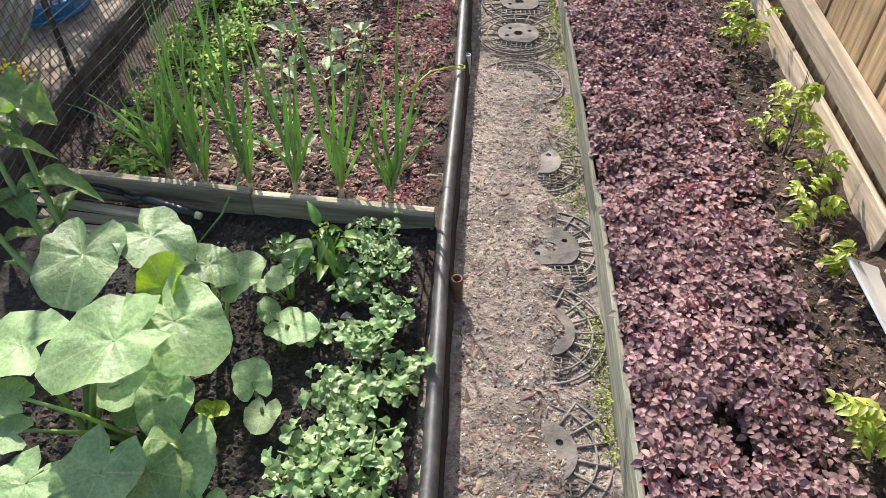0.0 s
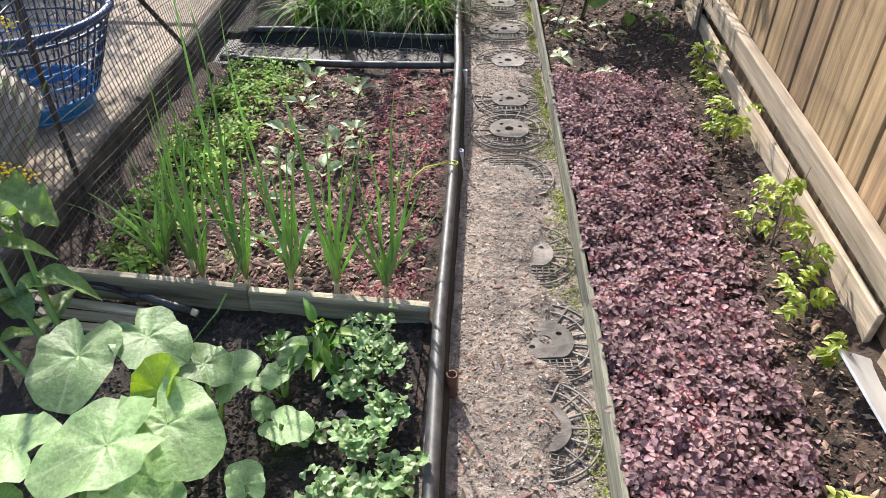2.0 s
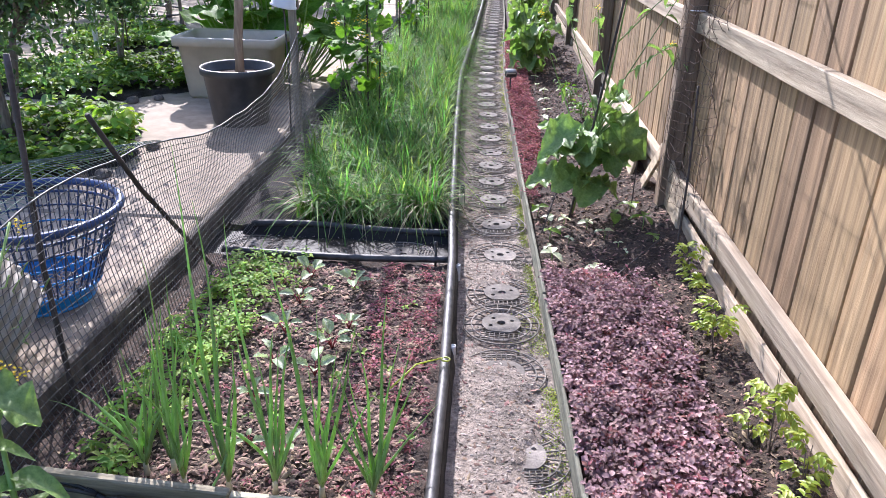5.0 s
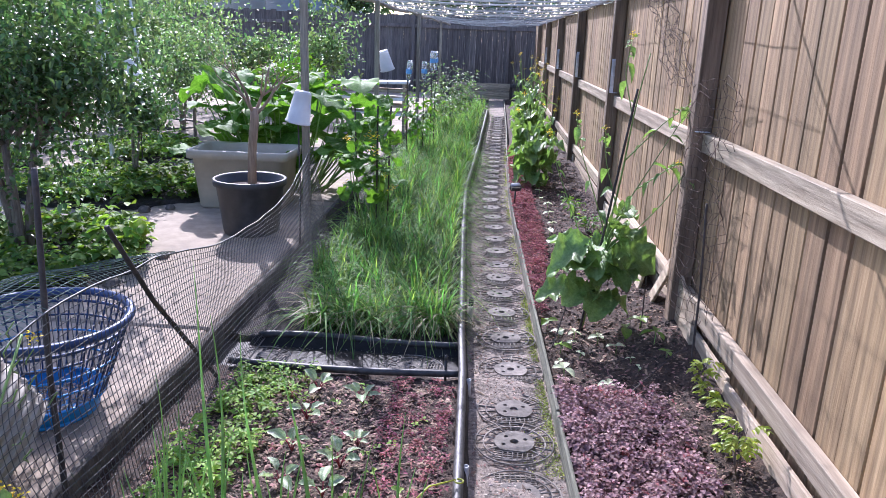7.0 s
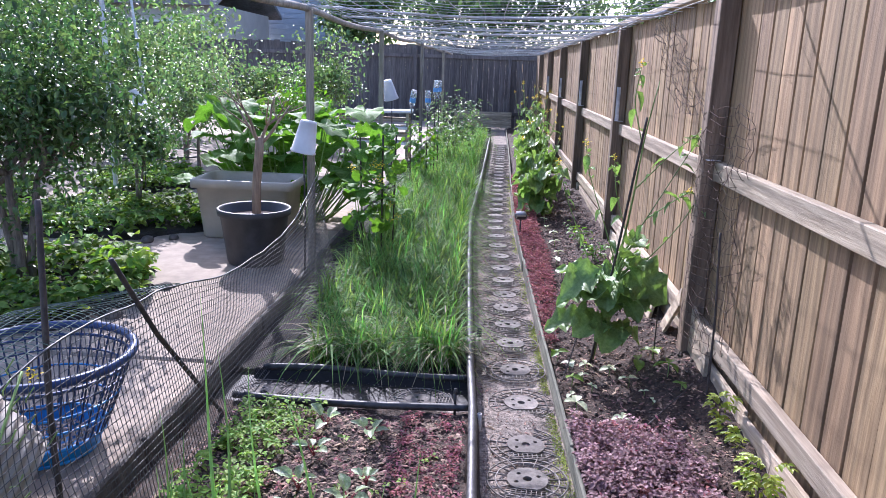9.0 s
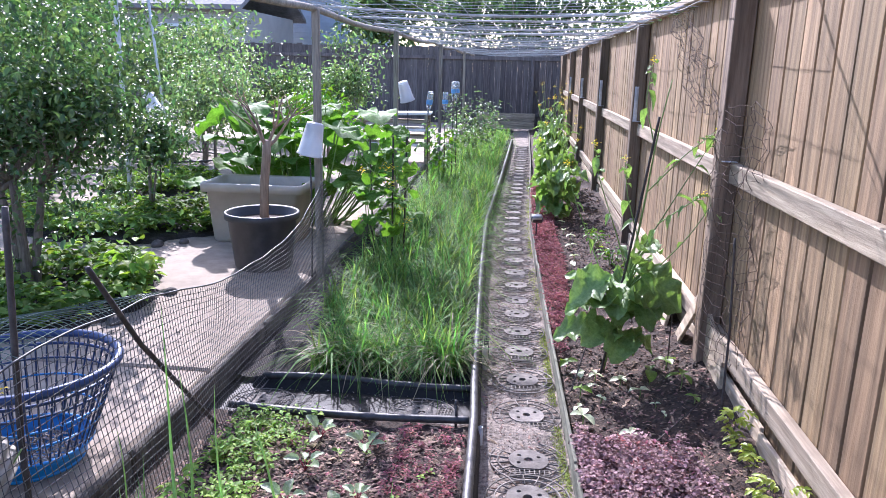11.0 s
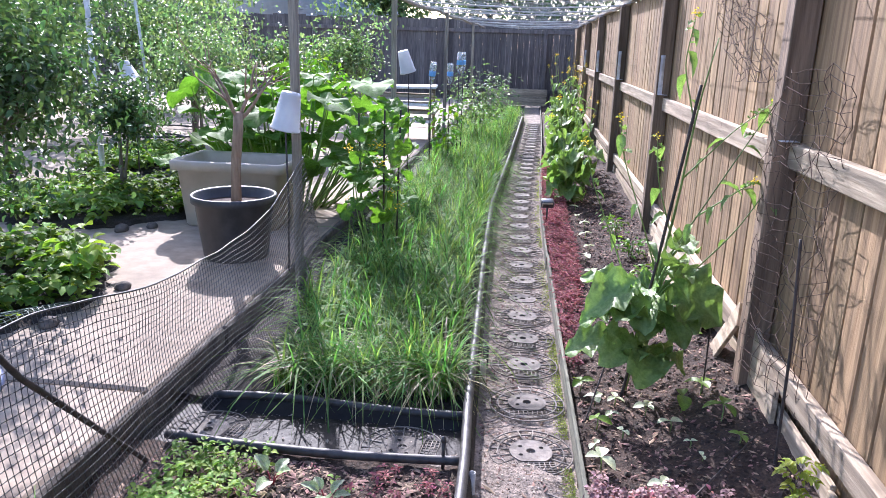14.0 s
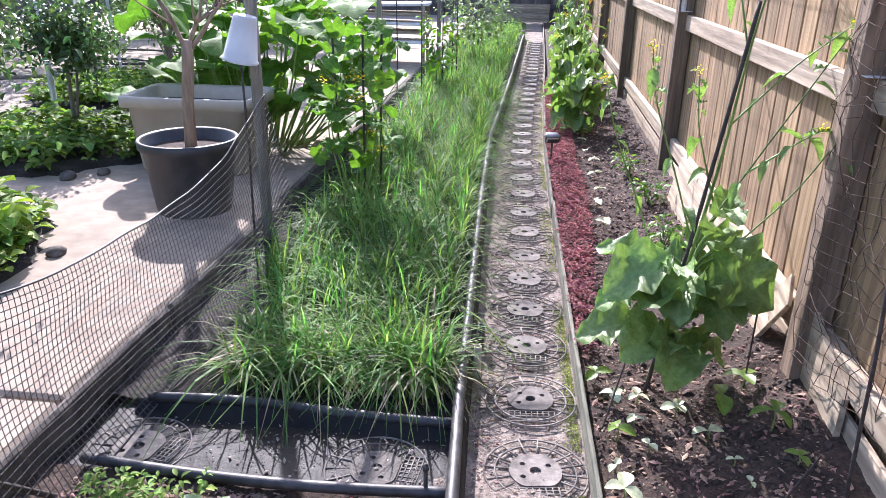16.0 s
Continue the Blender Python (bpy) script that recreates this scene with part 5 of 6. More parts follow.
for i, y in enumerate(np.arange(4.5, 9.6, 0.33)):
    seedling(0.575 + random.uniform(-0.03, 0.03), y, random.uniform(0.035, 0.055), 1, 2 + i % 2)


def sapling(x, y, h, spread, n):
    z = soil_right(x, y)
    t = thing("rose_seedling", (x, y, z), "thin sapling with lime-green paired leaflets near the fence", "sapling", "fence bed saplings")
    stems = 3 if h > 0.16 else 2
    gl = Geo()
    for s in range(stems):
        a = random.uniform(0, 6.28)
        lean = Vector((math.cos(a), math.sin(a), 0)) * spread * 0.35
        pts = [tuple(lean * q + Vector((0, 0, h * q))) for q in (0, 0.35, 0.7, 1)]
        solid("stem", Geo().tube(pts, [0.0021, 0.0018, 0.0014, 0.001], 5), BARK, t)
        pos, yaw, pit = [], [], []
        for k in range(n // stems):
            q = random.uniform(0.25, 1.0)
            b = random.uniform(0, 6.28)
            o = Vector(pts[0]).lerp(Vector(pts[3]), q)
            for m in range(5):
                d = spread * (0.25 + 0.16 * m)
                for sd in (-1, 1):
                    pos.append((o.x - math.sin(b) * d, o.y + math.cos(b) * d, o.z + 0.02 * m - 0.004 * m * m))
                    yaw.append(b + sd * 0.9); pit.append(random.uniform(-0.2, 0.3))
        gl.batch(SMALL2[0], SMALL2[1], np.array(pos), turns(yaw, pit, rng.uniform(-0.3, 0.3, len(pos))), rng.uniform(0.017, 0.030, len(pos)))
    solid("foliage", gl, LIME, t)


for x, y, h, s, n in ((0.90, 1.06, 0.13, 0.085, 14), (0.955, 1.46, 0.10, 0.05, 7), (0.935, 1.67, 0.13, 0.065, 10), (0.985, 1.80, 0.14, 0.06, 9), (0.96, 1.97, 0.28, 0.08, 15), (0.93, 2.05, 0.07, 0.05, 4), (0.955, 2.55, 0.17, 0.075, 18), (0.97, 2.85, 0.10, 0.05, 6), (0.98, 3.12, 0.14, 0.06, 10), (0.98, 3.0, 0.09, 0.05, 5)):
    sapling(x, y, h, s, n)
for x, y in ((0.98, 5.2), (1.0, 5.9), (0.96, 6.5)):
    bushy("leafy_weed", (x - 0.15, y, 0.05), 0.12, 0.22, 50, SMALL2, (0.03, 0.05), SMALLGREEN, "low green herb growing at the fence foot", "herb", "fence herbs")

# ---- flowering mustard plants ----
must_meshes = [mesh_of("leaf", Geo().add(*leaf_shape("oval", 10, 7, 0.25, 0.34, 0.42, 0.80)), MUSTARD),
               mesh_of("leaf", Geo().add(*leaf_shape("lance", 8, 5, 0.3, 0.55, 0.15, 0.42)), MUSTARD),
               mesh_of("leaf", Geo().add(*leaf_shape("heart", 10, 7, 0.15, 0.35, 0.38, 0.95)), MUSTARD)]
flower_mesh = mesh_of("flower", Geo().batch(SMALL[0], SMALL[1], rng.normal(0, 0.010, (16, 3)), turns(rng.uniform(0, 6.28, 16), rng.uniform(0, 1.2, 16)), np.full(16, 0.011)), YELLOW)


def stem_line(pts, r0, r1, parent, name="stem", material=None):
    n = 14
    P_ = [Vector(p) for p in pts]
    out = []
    for i in range(n + 1):
        q = i / n * (len(P_) - 1)
        a = min(int(q), len(P_) - 2)
        out.append(P_[a].lerp(P_[a + 1], q - a))
    for _ in range(2):
        out = [out[0]] + [(out[i - 1] + out[i] * 2 + out[i + 1]) / 4 for i in range(1, n)] + [out[-1]]
    return solid(name, Geo().tube(out, [r0 + (r1 - r0) * i / n for i in range(n + 1)], 7), material or STEMGREEN, parent), out


t = thing("mustard_plant", (0.585, 3.93, 0.05), "tall flowering mustard plant with large glossy leaves beside a stake", "vegetable plant")
leafy = []
for k in range(34):
    a = random.uniform(0, 360)
    q = random.uniform(0.02, 0.12)
    zz = random.uniform(0.20, 0.64)
    sz = random.uniform(0.12, 0.21) if zz < 0.45 else random.uniform(0.08, 0.15)
    leafy.append(((0.1 * zz + 0.03 - q * math.sin(radians(a)), q * math.cos(radians(a)), zz), random.choice((0, 0, 2)) if zz < 0.45 else random.choice((0, 0, 1)), a, random.uniform(-15, 40), sz, random.uniform(-35, 35)))
leafy += [((0.13, -0.08, 0.50), 2, -110, -24, 0.24, 40), ((0.0, -0.08, 0.50), 0, 110, -20, 0.23, -30), ((-0.03, -0.06, 0.40), 0, 95, -14, 0.20, -20), ((0.10, -0.07, 0.40), 0, -150, -25, 0.18, 10), ((0.05, -0.08, 0.46), 0, 165, -30, 0.16, 0), ((0.13, 0.02, 0.52), 0, -70, -20, 0.22, 25)]
stem_line([(0, 0, 0), (0.03, 0, 0.2), (0.07, 0.0, 0.42), (0.13, 0.0, 0.8), (0.16, 0.02, 1.15), (0.21, 0.02, 1.42)], 0.009, 0.0025, t)
for (o, m_, yaw, pit, s, *rl) in leafy:
    ro = Vector((0.03 + o[2] * 0.1, 0, max(0.03, o[2] - 0.12)))
    st, _ = stem_line([ro, (ro + Vector(o)) / 2 + Vector((0, 0, 0.02)), o], 0.006, 0.0035, t, "stalk")
    ob = new("leaf", must_meshes[m_])
    ob.parent = st
    ob.matrix_basis = Matrix.LocRotScale(Vector(o), (Matrix.Rotation(radians(yaw), 4, "Z") @ Matrix.Rotation(radians(pit), 4, "X") @ Matrix.Rotation(radians(rl[0] if rl else 0), 4, "Y")).to_quaternion(), Vector((s, s, s)))
branches = [[(0.10, 0, 0.55), (0.24, 0.0, 0.82), (0.36, 0.0, 1.05), (0.46, 0.0, 1.24)], [(0.14, 0.01, 0.9), (0.30, 0.02, 1.08), (0.44, 0.02, 1.2)],
            [(0.03, 0, 0.3), (-0.08, 0.02, 0.58), (-0.20, 0.02, 0.86), (-0.24, 0.02, 1.02)], [(0.16, 0.02, 1.1), (0.1, 0.03, 1.32), (0.12, 0.02, 1.5)], [(0.2, 0, 0.75), (0.34, -0.01, 0.86), (0.40, -0.01, 0.9)],
            [(0.08, 0, 0.5), (0.0, -0.03, 0.72), (-0.10, -0.02, 0.98), (-0.12, -0.02, 1.12)], [(0.06, 0, 0.34), (0.22, -0.03, 0.55), (0.36, -0.03, 0.72), (0.48, -0.02, 0.95), (0.55, 0, 1.1)], [(0.12, 0, 0.66), (0.05, 0.03, 0.88), (0.03, 0.03, 1.05)]]
for br_ in branches:
    _, line_ = stem_line(br_, 0.0036, 0.0015, t, "branch")
    for k, p in enumerate(line_[3::3]):
        leaf_part(t, must_meshes[1], p, random.uniform(0, 6.28), random.uniform(-0.9, 0.3), random.uniform(0.05, 0.11))
    for p in line_[-5:]:
        leaf_part(t, must_meshes[0], p, random.uniform(0, 6.28), random.uniform(-0.5, 0.6), random.uniform(0.02, 0.04))
    leaf_part(t, flower_mesh, line_[-1], 0, 0, random.uniform(0.6, 1.0), name="flower")
rod("stake", [(0.56, 3.86, 0.02), (0.66, 3.9, 0.66), (0.75, 3.94, 1.30)], 0.006, STAKE, "dark thin stake tied to the mustard plant", "stake")
rod("stake", [(0.88, 3.86, 0.02), (0.88, 3.87, 0.55)], 0.003, STAKE, "thin dark wire stake by the mustard plant", "stake")
rod("stick", [(0.40, 3.62, 0.04), (0.50, 3.82, 0.28)], 0.003, STAKE, "thin twig leaning in the fence bed", "stick")
rod("stick", [(0.62, 3.05, 0.05), (0.96, 3.42, 0.16)], 0.003, STAKE, "dry thin stem lying across the fence bed", "stick")


def mustard_bush(x, y, h, label):
    t = thing("mustard_plant", (x, y, 0.04), label, "vegetable plant", "far mustard plants")
    for s in range(5):
        a = random.uniform(0, 6.28)
        _, ln = stem_line([(0, 0, 0), (0.11 * math.cos(a), 0.11 * math.sin(a), h * 0.5), (0.23 * math.cos(a), 0.23 * math.sin(a), h * random.uniform(0.8, 1.1))], 0.007, 0.002, t)
        for k in range(8):
            p = ln[2 + k + (k > 5) * 2]
            low = p.z < h * 0.55
            leaf_part(t, must_meshes[0 if low else 1], p, random.uniform(0, 6.28), random.uniform(-0.7, 0.3), random.uniform(0.16, 0.26) if low else random.uniform(0.08, 0.14))
        leaf_part(t, flower_mesh, ln[-1], 0, 0, random.uniform(0.6, 1.1), name="flower")


for x, y, h in ((0.52, 7.9, 0.95), (0.50, 8.7, 1.1), (0.55, 9.6, 1.2), (0.58, 10.8, 1.25), (0.62, 12.2, 1.2), (0.6, 13.6, 1.2)):
    mustard_bush(x, y, h, "bushy flowering mustard plant along the path")

# mustard by the yard corner, leaning in front of the pot
t = thing("mustard_plant", (-0.90, 1.38, 0.03), "leaning mustard plant with thick stalks and yellow flower heads", "vegetable plant")
for pts in ([(0, 0, 0), (-0.09, 0.06, 0.12), (-0.17, 0.14, 0.27), (-0.22, 0.22, 0.44)], [(0.02, 0.03, 0), (-0.06, 0.10, 0.13), (-0.15, 0.22, 0.28), (-0.18, 0.28, 0.42)], [(-0.04, -0.05, 0), (-0.14, 0.0, 0.12), (-0.24, 0.08, 0.28)]):
    _, ln = stem_line(pts, 0.011, 0.004, t)
    for k in range(3):
        leaf_part(t, must_meshes[1], ln[4 + 3 * k], random.uniform(-1.5, 1.5), random.uniform(-0.2, 0.5), random.uniform(0.10, 0.16))
    leaf_part(t, flower_mesh, ln[-1], 0, 0, 1.0, name="flower")
for p, yaw, pit, s in (((-0.20, 0.22, 0.40), -85, -14, 0.17), ((-0.24, 0.16, 0.36), -50, -20, 0.12), ((-0.16, 0.1, 0.2), -120, -10, 0.10)):
    leaf_part(t, must_meshes[0], p, radians(yaw), radians(pit), s)
for p in ((-0.17, 0.30, 0.42), (-0.19, 0.27, 0.40), (-0.14, 0.32, 0.39), (-0.26, 0.62, 0.66)):
    leaf_part(t, flower_mesh, p, 0, 0, 0.9, name="flower")
gs = Geo()
for k in range(16):
    a = random.uniform(-0.8, 0.8)
    p0 = Vector((-0.27 + random.uniform(-0.05, 0.04), 0.50 + random.uniform(-0.1, 0.12), 0.45 + random.uniform(-0.1, 0.25)))
    gs.tube([tuple(p0), tuple(p0 + Vector((0.02 + 0.03 * a, -0.02, 0.02))), tuple(p0 + Vector((0.05 + 0.02 * a, -0.03, 0.06)))], 0.0022, 4)
gs.tube([(-0.22, 0.22, 0.4), (-0.27, 0.45, 0.5), (-0.27, 0.60, 0.68)], 0.004, 5)
solid("seed_pod", gs, STEMGREEN, t, "slender green seed pods")

# ---- solar lamp ----
t = thing("solar_lamp", (0.305, 6.85, 0.02), "small black solar path light on a ground spike", "garden light")
solid("spike", Geo().tube([(0, 0, 0), (0, 0, 0.17)], 0.008, 8), LAMPBLACK, t)
solid("head", Geo().box((0, 0, 0.20), (0.105, 0.07, 0.055), 0.014, pose(0, 0, 0, 25, 0, 10)), LAMPBLACK, t)
solid("panel", Geo().box((0, -0.012, 0.228), (0.085, 0.052, 0.004), 0.001, pose(0, 0, 0, 25, 0, 10)), PANEL, t, "grey glassy solar panel")
solid("lens", Geo().box((0, -0.032, 0.197), (0.085, 0.006, 0.035), 0.002, pose(0, 0, 0, 25, 0, 10)), BEIGE, t, "pale frosted lens")

# ---- laundry basket ----
def basket(cx, cy, z0):
    t = thing("laundry_basket", (cx, cy, z0), "round blue openwork plastic laundry basket standing on the yard", "basket")
    H, R0, R1 = 0.385, 0.165, 0.295
    off = Vector((0.05, -0.06, 0))

    def rad(q):
        return R0 + (R1 - R0) * q ** 0.85

    def ring(q, r, mat_, name):
        pts = [(off.x * q + rad(q) * math.cos(a), off.y * q + rad(q) * math.sin(a), H * q) for a in np.linspace(0, 2 * math.pi, 61)]
        solid(name, Geo().tube(pts, r, 7, False), mat_, t)
    ring(1.0, 0.016, BLUERIM, "rim")
    for q in (0.42, 0.60, 0.76):
        ring(q, 0.0040, BLUE if q < 0.7 else BASKET, "band")
    ring(0.9, 0.006, BLUERIM, "band")
    for q in (0.02, 0.20):
        ring(q, 0.007, BLUE, "base_ring")
    for k in range(46):
        a = 2 * math.pi * k / 46
        pts = [(off.x * q + rad(q) * math.cos(a), off.y * q + rad(q) * math.sin(a), H * q) for q in (0.2, 0.4, 0.6, 0.8, 1.0)]
        solid("slat", Geo().tube(pts, 0.0036, 5, False), BASKET, t)
    base = Geo().lathe([(0.0, 0.012), (R0 * 0.98, 0.012), (R0 * 0.99, 0.03), (rad(0.19) - 0.005, H * 0.19), (rad(0.19), H * 0.19), (rad(0.08), H * 0.08), (R0 + 0.004, 0.0), (0.0, 0.0)], seg=44)
    solid("base", base, BLUE, t)
    gq = Geo()
    n = 420
    aa, rr_ = rng.uniform(0, 6.28, n), R0 * 0.93 * np.sqrt(rng.random(n))
    gq.batch(OCTA[0], OCTA[1], np.stack([rr_ * np.cos(aa), rr_ * np.sin(aa), np.full(n, 0.02) + rng.uniform(0, 0.012, n)], -1), turns(rng.uniform(0, 6.28, n), rng.normal(0, 0.4, n)), np.stack([rng.uniform(0.006, 0.015, n), rng.uniform(0.004, 0.009, n), rng.uniform(0.003, 0.006, n)], -1))
    return t, gq


bsk, dregs = basket(-1.54, 2.60, SLAB_Z)
d_ = tagged(solid("peelings", dregs, GRIT, smooth=False), "pale dry husks lying in the basket bottom", "debris", kind="stuff")
d_.location = (-1.54, 2.60, SLAB_Z)

t = thing("ribbed_pot", (-1.47, 2.10, SLAB_Z), "ribbed taupe plastic planter lying tilted on the yard", "plant pot")
tilt_ = pose(0, 0, 0, 52, 0, -62)
wall_ = [(0.155 + 0.072 * math.sin((z_ + 0.16) / 0.34 * 1.9) + 0.0045 * math.cos((z_ + 0.16) * 2 * math.pi / 0.031), z_) for z_ in np.arange(-0.155, 0.145, 0.005)]
solid("body", Geo().lathe([(0.0, -0.16), (0.14, -0.16)] + wall_ + [(0.20, 0.12), (0.18, -0.05), (0.0, -0.10)], (0, 0, 0.21), 72, tilt_), TAUPE, t)
solid("rim", Geo().lathe([(0.205, 0.14), (0.238, 0.142), (0.242, 0.152), (0.238, 0.166), (0.21, 0.168), (0.203, 0.155)], (0, 0, 0.21), 72, tilt_), TAUPE, t)
t = thing("grey_panel", (-1.38, 1.80, SLAB_Z), "pale grey plastic panel standing beside the pot", "panel")
solid("panel", Geo().box((0, 0, 0.11), (0.26, 0.03, 0.24), 0.006, pose(0, 0, 0, -8, 3, -50)), TAUPE, t, smooth=False)

# ---- pot with a small tree, planter, squash ----
t = thing("black_pot", (-1.62, 5.22, SLAB_Z), "large dark plastic nursery pot on the concrete yard", "plant pot")
solid("body", Geo().lathe([(0.0, 0.0), (0.185, 0.0), (0.194, 0.02), (0.232, 0.335), (0.252, 0.345), (0.254, 0.385), (0.244, 0.39), (0.231, 0.378), (0.222, 0.32), (0.0, 0.32)], seg=48), BLACKPOT, t)
solid("soil", Geo().lathe([(0.0, 0.335), (0.12, 0.33), (0.224, 0.325)], seg=32), MULCH, t)


def branchy(parent, start, way, length, r, depth, material, tips, kink=0.35):
    pts, rs = [Vector(start)], [r]
    d = Vector(way).normalized()
    n = 5
    for i in range(n):
        d = (d + Vector((random.gauss(0, kink), random.gauss(0, kink), random.gauss(0.05, kink * 0.5))) * 0.35).normalized()
        pts.append(pts[-1] + d * length / n)
        rs.append(r * (1 - 0.55 * (i + 1) / n))
    geo = parent if isinstance(parent, Geo) else None
    geo.tube([tuple(p) for p in pts], rs, 7 if r > 0.01 else 5)
    tips.append((pts[-1], d))
    if depth:
        for k in range(random.randint(2, 3)):
            i = random.randint(2, n)
            dd = (d + Vector((random.gauss(0, 0.6), random.gauss(0, 0.6), random.gauss(0.2, 0.4)))).normalized()
            branchy(geo, pts[i], dd, length * random.uniform(0.55, 0.8), rs[i] * 0.7, depth - 1, material, tips, kink)


random.seed(21)
t = thing("potted_tree", (-1.60, 5.20, 0.455), "bare young tree with tan trunk and forked twigs", "tree")
gb, tips = Geo(), []
gb.tube([(0, 0, -0.02), (0.01, 0, 0.25), (0.03, 0.01, 0.45), (0.035, 0.01, 0.55)], [0.032, 0.03, 0.03, 0.028], 10)
solid("trunk", gb, TANBARK, t)
gb = Geo()
for w in ((-0.7, 0.1, 0.8), (0.6, 0.1, 0.7), (0.1, 0.2, 1.0), (-0.3, -0.2, 0.9)):
    branchy(gb, (0.035, 0.01, 0.5), w, 0.34, 0.013, 2, TANBARK, tips, 0.5)
solid("crown", gb, TANBARK, t, "bare tan twigs")

t = thing("planter_box", (-1.92, 6.05, SLAB_Z), "large cream rectangular plastic planter with a rolled rim", "planter")
def rect_ring(w, d, z, r):
    pts = []
    for cx, cy, a0 in ((1, 1, 0), (-1, 1, 90), (-1, -1, 180), (1, -1, 270)):
        for a in (0, 30, 60, 90):
            pts.append((cx * (w / 2 - r) + r * math.cos(radians(a0 + a)), cy * (d / 2 - r) + r * math.sin(radians(a0 + a)), z))
    return pts


def rect_shell(levels, r=0.05):
    vs, fs = [], []
    for w, d, z in levels:
        vs += rect_ring(w, d, z, r)
    for i in range(len(levels) - 1):
        for k in range(16):
            k2 = (k + 1) % 16
            fs.append((i * 16 + k, i * 16 + k2, (i + 1) * 16 + k2, (i + 1) * 16 + k))
    fs.append(tuple(range(16))[::-1])
    return Geo().add(vs, fs)


solid("body", rect_shell([(0.64, 0.40, 0.0), (0.67, 0.42, 0.02), (0.74, 0.46, 0.40), (0.81, 0.53, 0.405), (0.815, 0.535, 0.465), (0.79, 0.51, 0.475), (0.74, 0.46, 0.46), (0.71, 0.43, 0.36)]), BEIGE, t)
g = Geo().add(rect_ring(0.72, 0.44, 0.39, 0.05), [tuple(range(16))])
solid("soil", g, SOIL, t)

big_leaf = [mesh_of("leaf", Geo().add(*round_leaf(0.4, 0.02, 0.10, seed=20 + k)), m_) for k, m_ in enumerate((GOURD, GOURD, GOURD))]
random.seed(5)
t = thing("gourd_plant", (-1.75, 6.6, SLAB_Z), "big leafy gourd plant with wide backlit leaves behind the planter", "vegetable plant")
for k in range(80):
    p = Vector((random.uniform(-0.75, 0.8), random.uniform(-0.35, 0.7), 0))
    p.z = random.uniform(0.3, 1.12) * (1 - 0.2 * abs(p.x))
    st, _ = stem_line([(p.x * 0.4, p.y * 0.4, 0), (p.x * 0.8, p.y * 0.8, p.z * 0.6), p], 0.008, 0.004, t, "stalk")
    ob = new("leaf", big_leaf[k % 3])
    ob.parent = st
    s = random.uniform(0.15, 0.27)
    ob.matrix_basis = Matrix.LocRotScale(p, (Matrix.Rotation(random.uniform(0, 6.28), 4, "Z") @ Matrix.Rotation(random.uniform(-0.7, 0.5), 4, "X")).to_quaternion(), Vector((s, s, s)))

t = thing("squash_vine", (-0.82, 5.65, 0.03), "climbing squash vine with yellow flowers on dark sticks", "vegetable plant")
for dx, dy in ((-0.12, 0.05), (0.03, 0.0), (0.10, 0.1)):
    solid("pole", Geo().tube([(dx, dy, 0), (dx * 1.1, dy, 0.55), (dx * 1.2, dy, 0.98)], 0.007, 6), STAKE, t)
for k in range(85):
    a = random.uniform(0, 6.28)
    q = random.uniform(0.05, 0.30)
    p = Vector((q * math.cos(a), q * math.sin(a) * 0.7, random.uniform(0.3, 1.05)))
    ob = leaf_part(t, big_leaf[1 + k % 2], p, random.uniform(0, 6.28), random.uniform(-0.9, 0.4), random.uniform(0.045, 0.095))
for k in range(9):
    leaf_part(t, flower_mesh, (random.uniform(-0.22, 0.22), random.uniform(-0.2, 0.1), random.uniform(0.35, 0.8)), 0, 0, random.uniform(1.2, 2.0), name="flower")
for k in range(7):
    x0 = random.uniform(-0.1, 0.1)
    stem_line([(x0, 0, 0), (x0 + random.uniform(-0.15, 0.15), -0.05, 0.5), (random.uniform(-0.3, 0.3), random.uniform(-0.2, 0.1), random.uniform(0.7, 1.05))], 0.005, 0.002, t, "vine")


# ---- cups and bottles on sticks ----
def cup_on_stick(x, y, z0, z1, ground_z, tilt):
    t = thing("cup_stake", (x, y, ground_z), "white plastic cup turned upside down on a dark stick", "plant marker", "cups on sticks")
    h = z1 - z0
    solid("stick", Geo().tube([(0, 0, 0), (0.01, 0, (z0 - ground_z) * 0.5), (0, 0, z1 - ground_z - 0.02)], 0.006, 6), STAKE, t)
    solid("cup", Geo().lathe([(0.0, h), (0.050, h), (0.054, h - 0.012), (0.078, 0.012), (0.084, 0.008), (0.083, 0.0), (0.076, 0.004), (0.052, h - 0.015), (0.0, h - 0.006)], (0, 0, z0 - ground_z), 28, pose(0, 0, 0, tilt[0], tilt[1], 0)), WHITECUP, t)


cup_on_stick(-1.205, 4.97, 0.945, 1.15, SLAB_Z, (0, 12))
cup_on_stick(-1.13, 8.6, 1.14, 1.36, 0.0, (10, -14))
cup_on_stick(-3.55, 7.6, 1.02, 1.2, SLAB_Z, (0, -25))


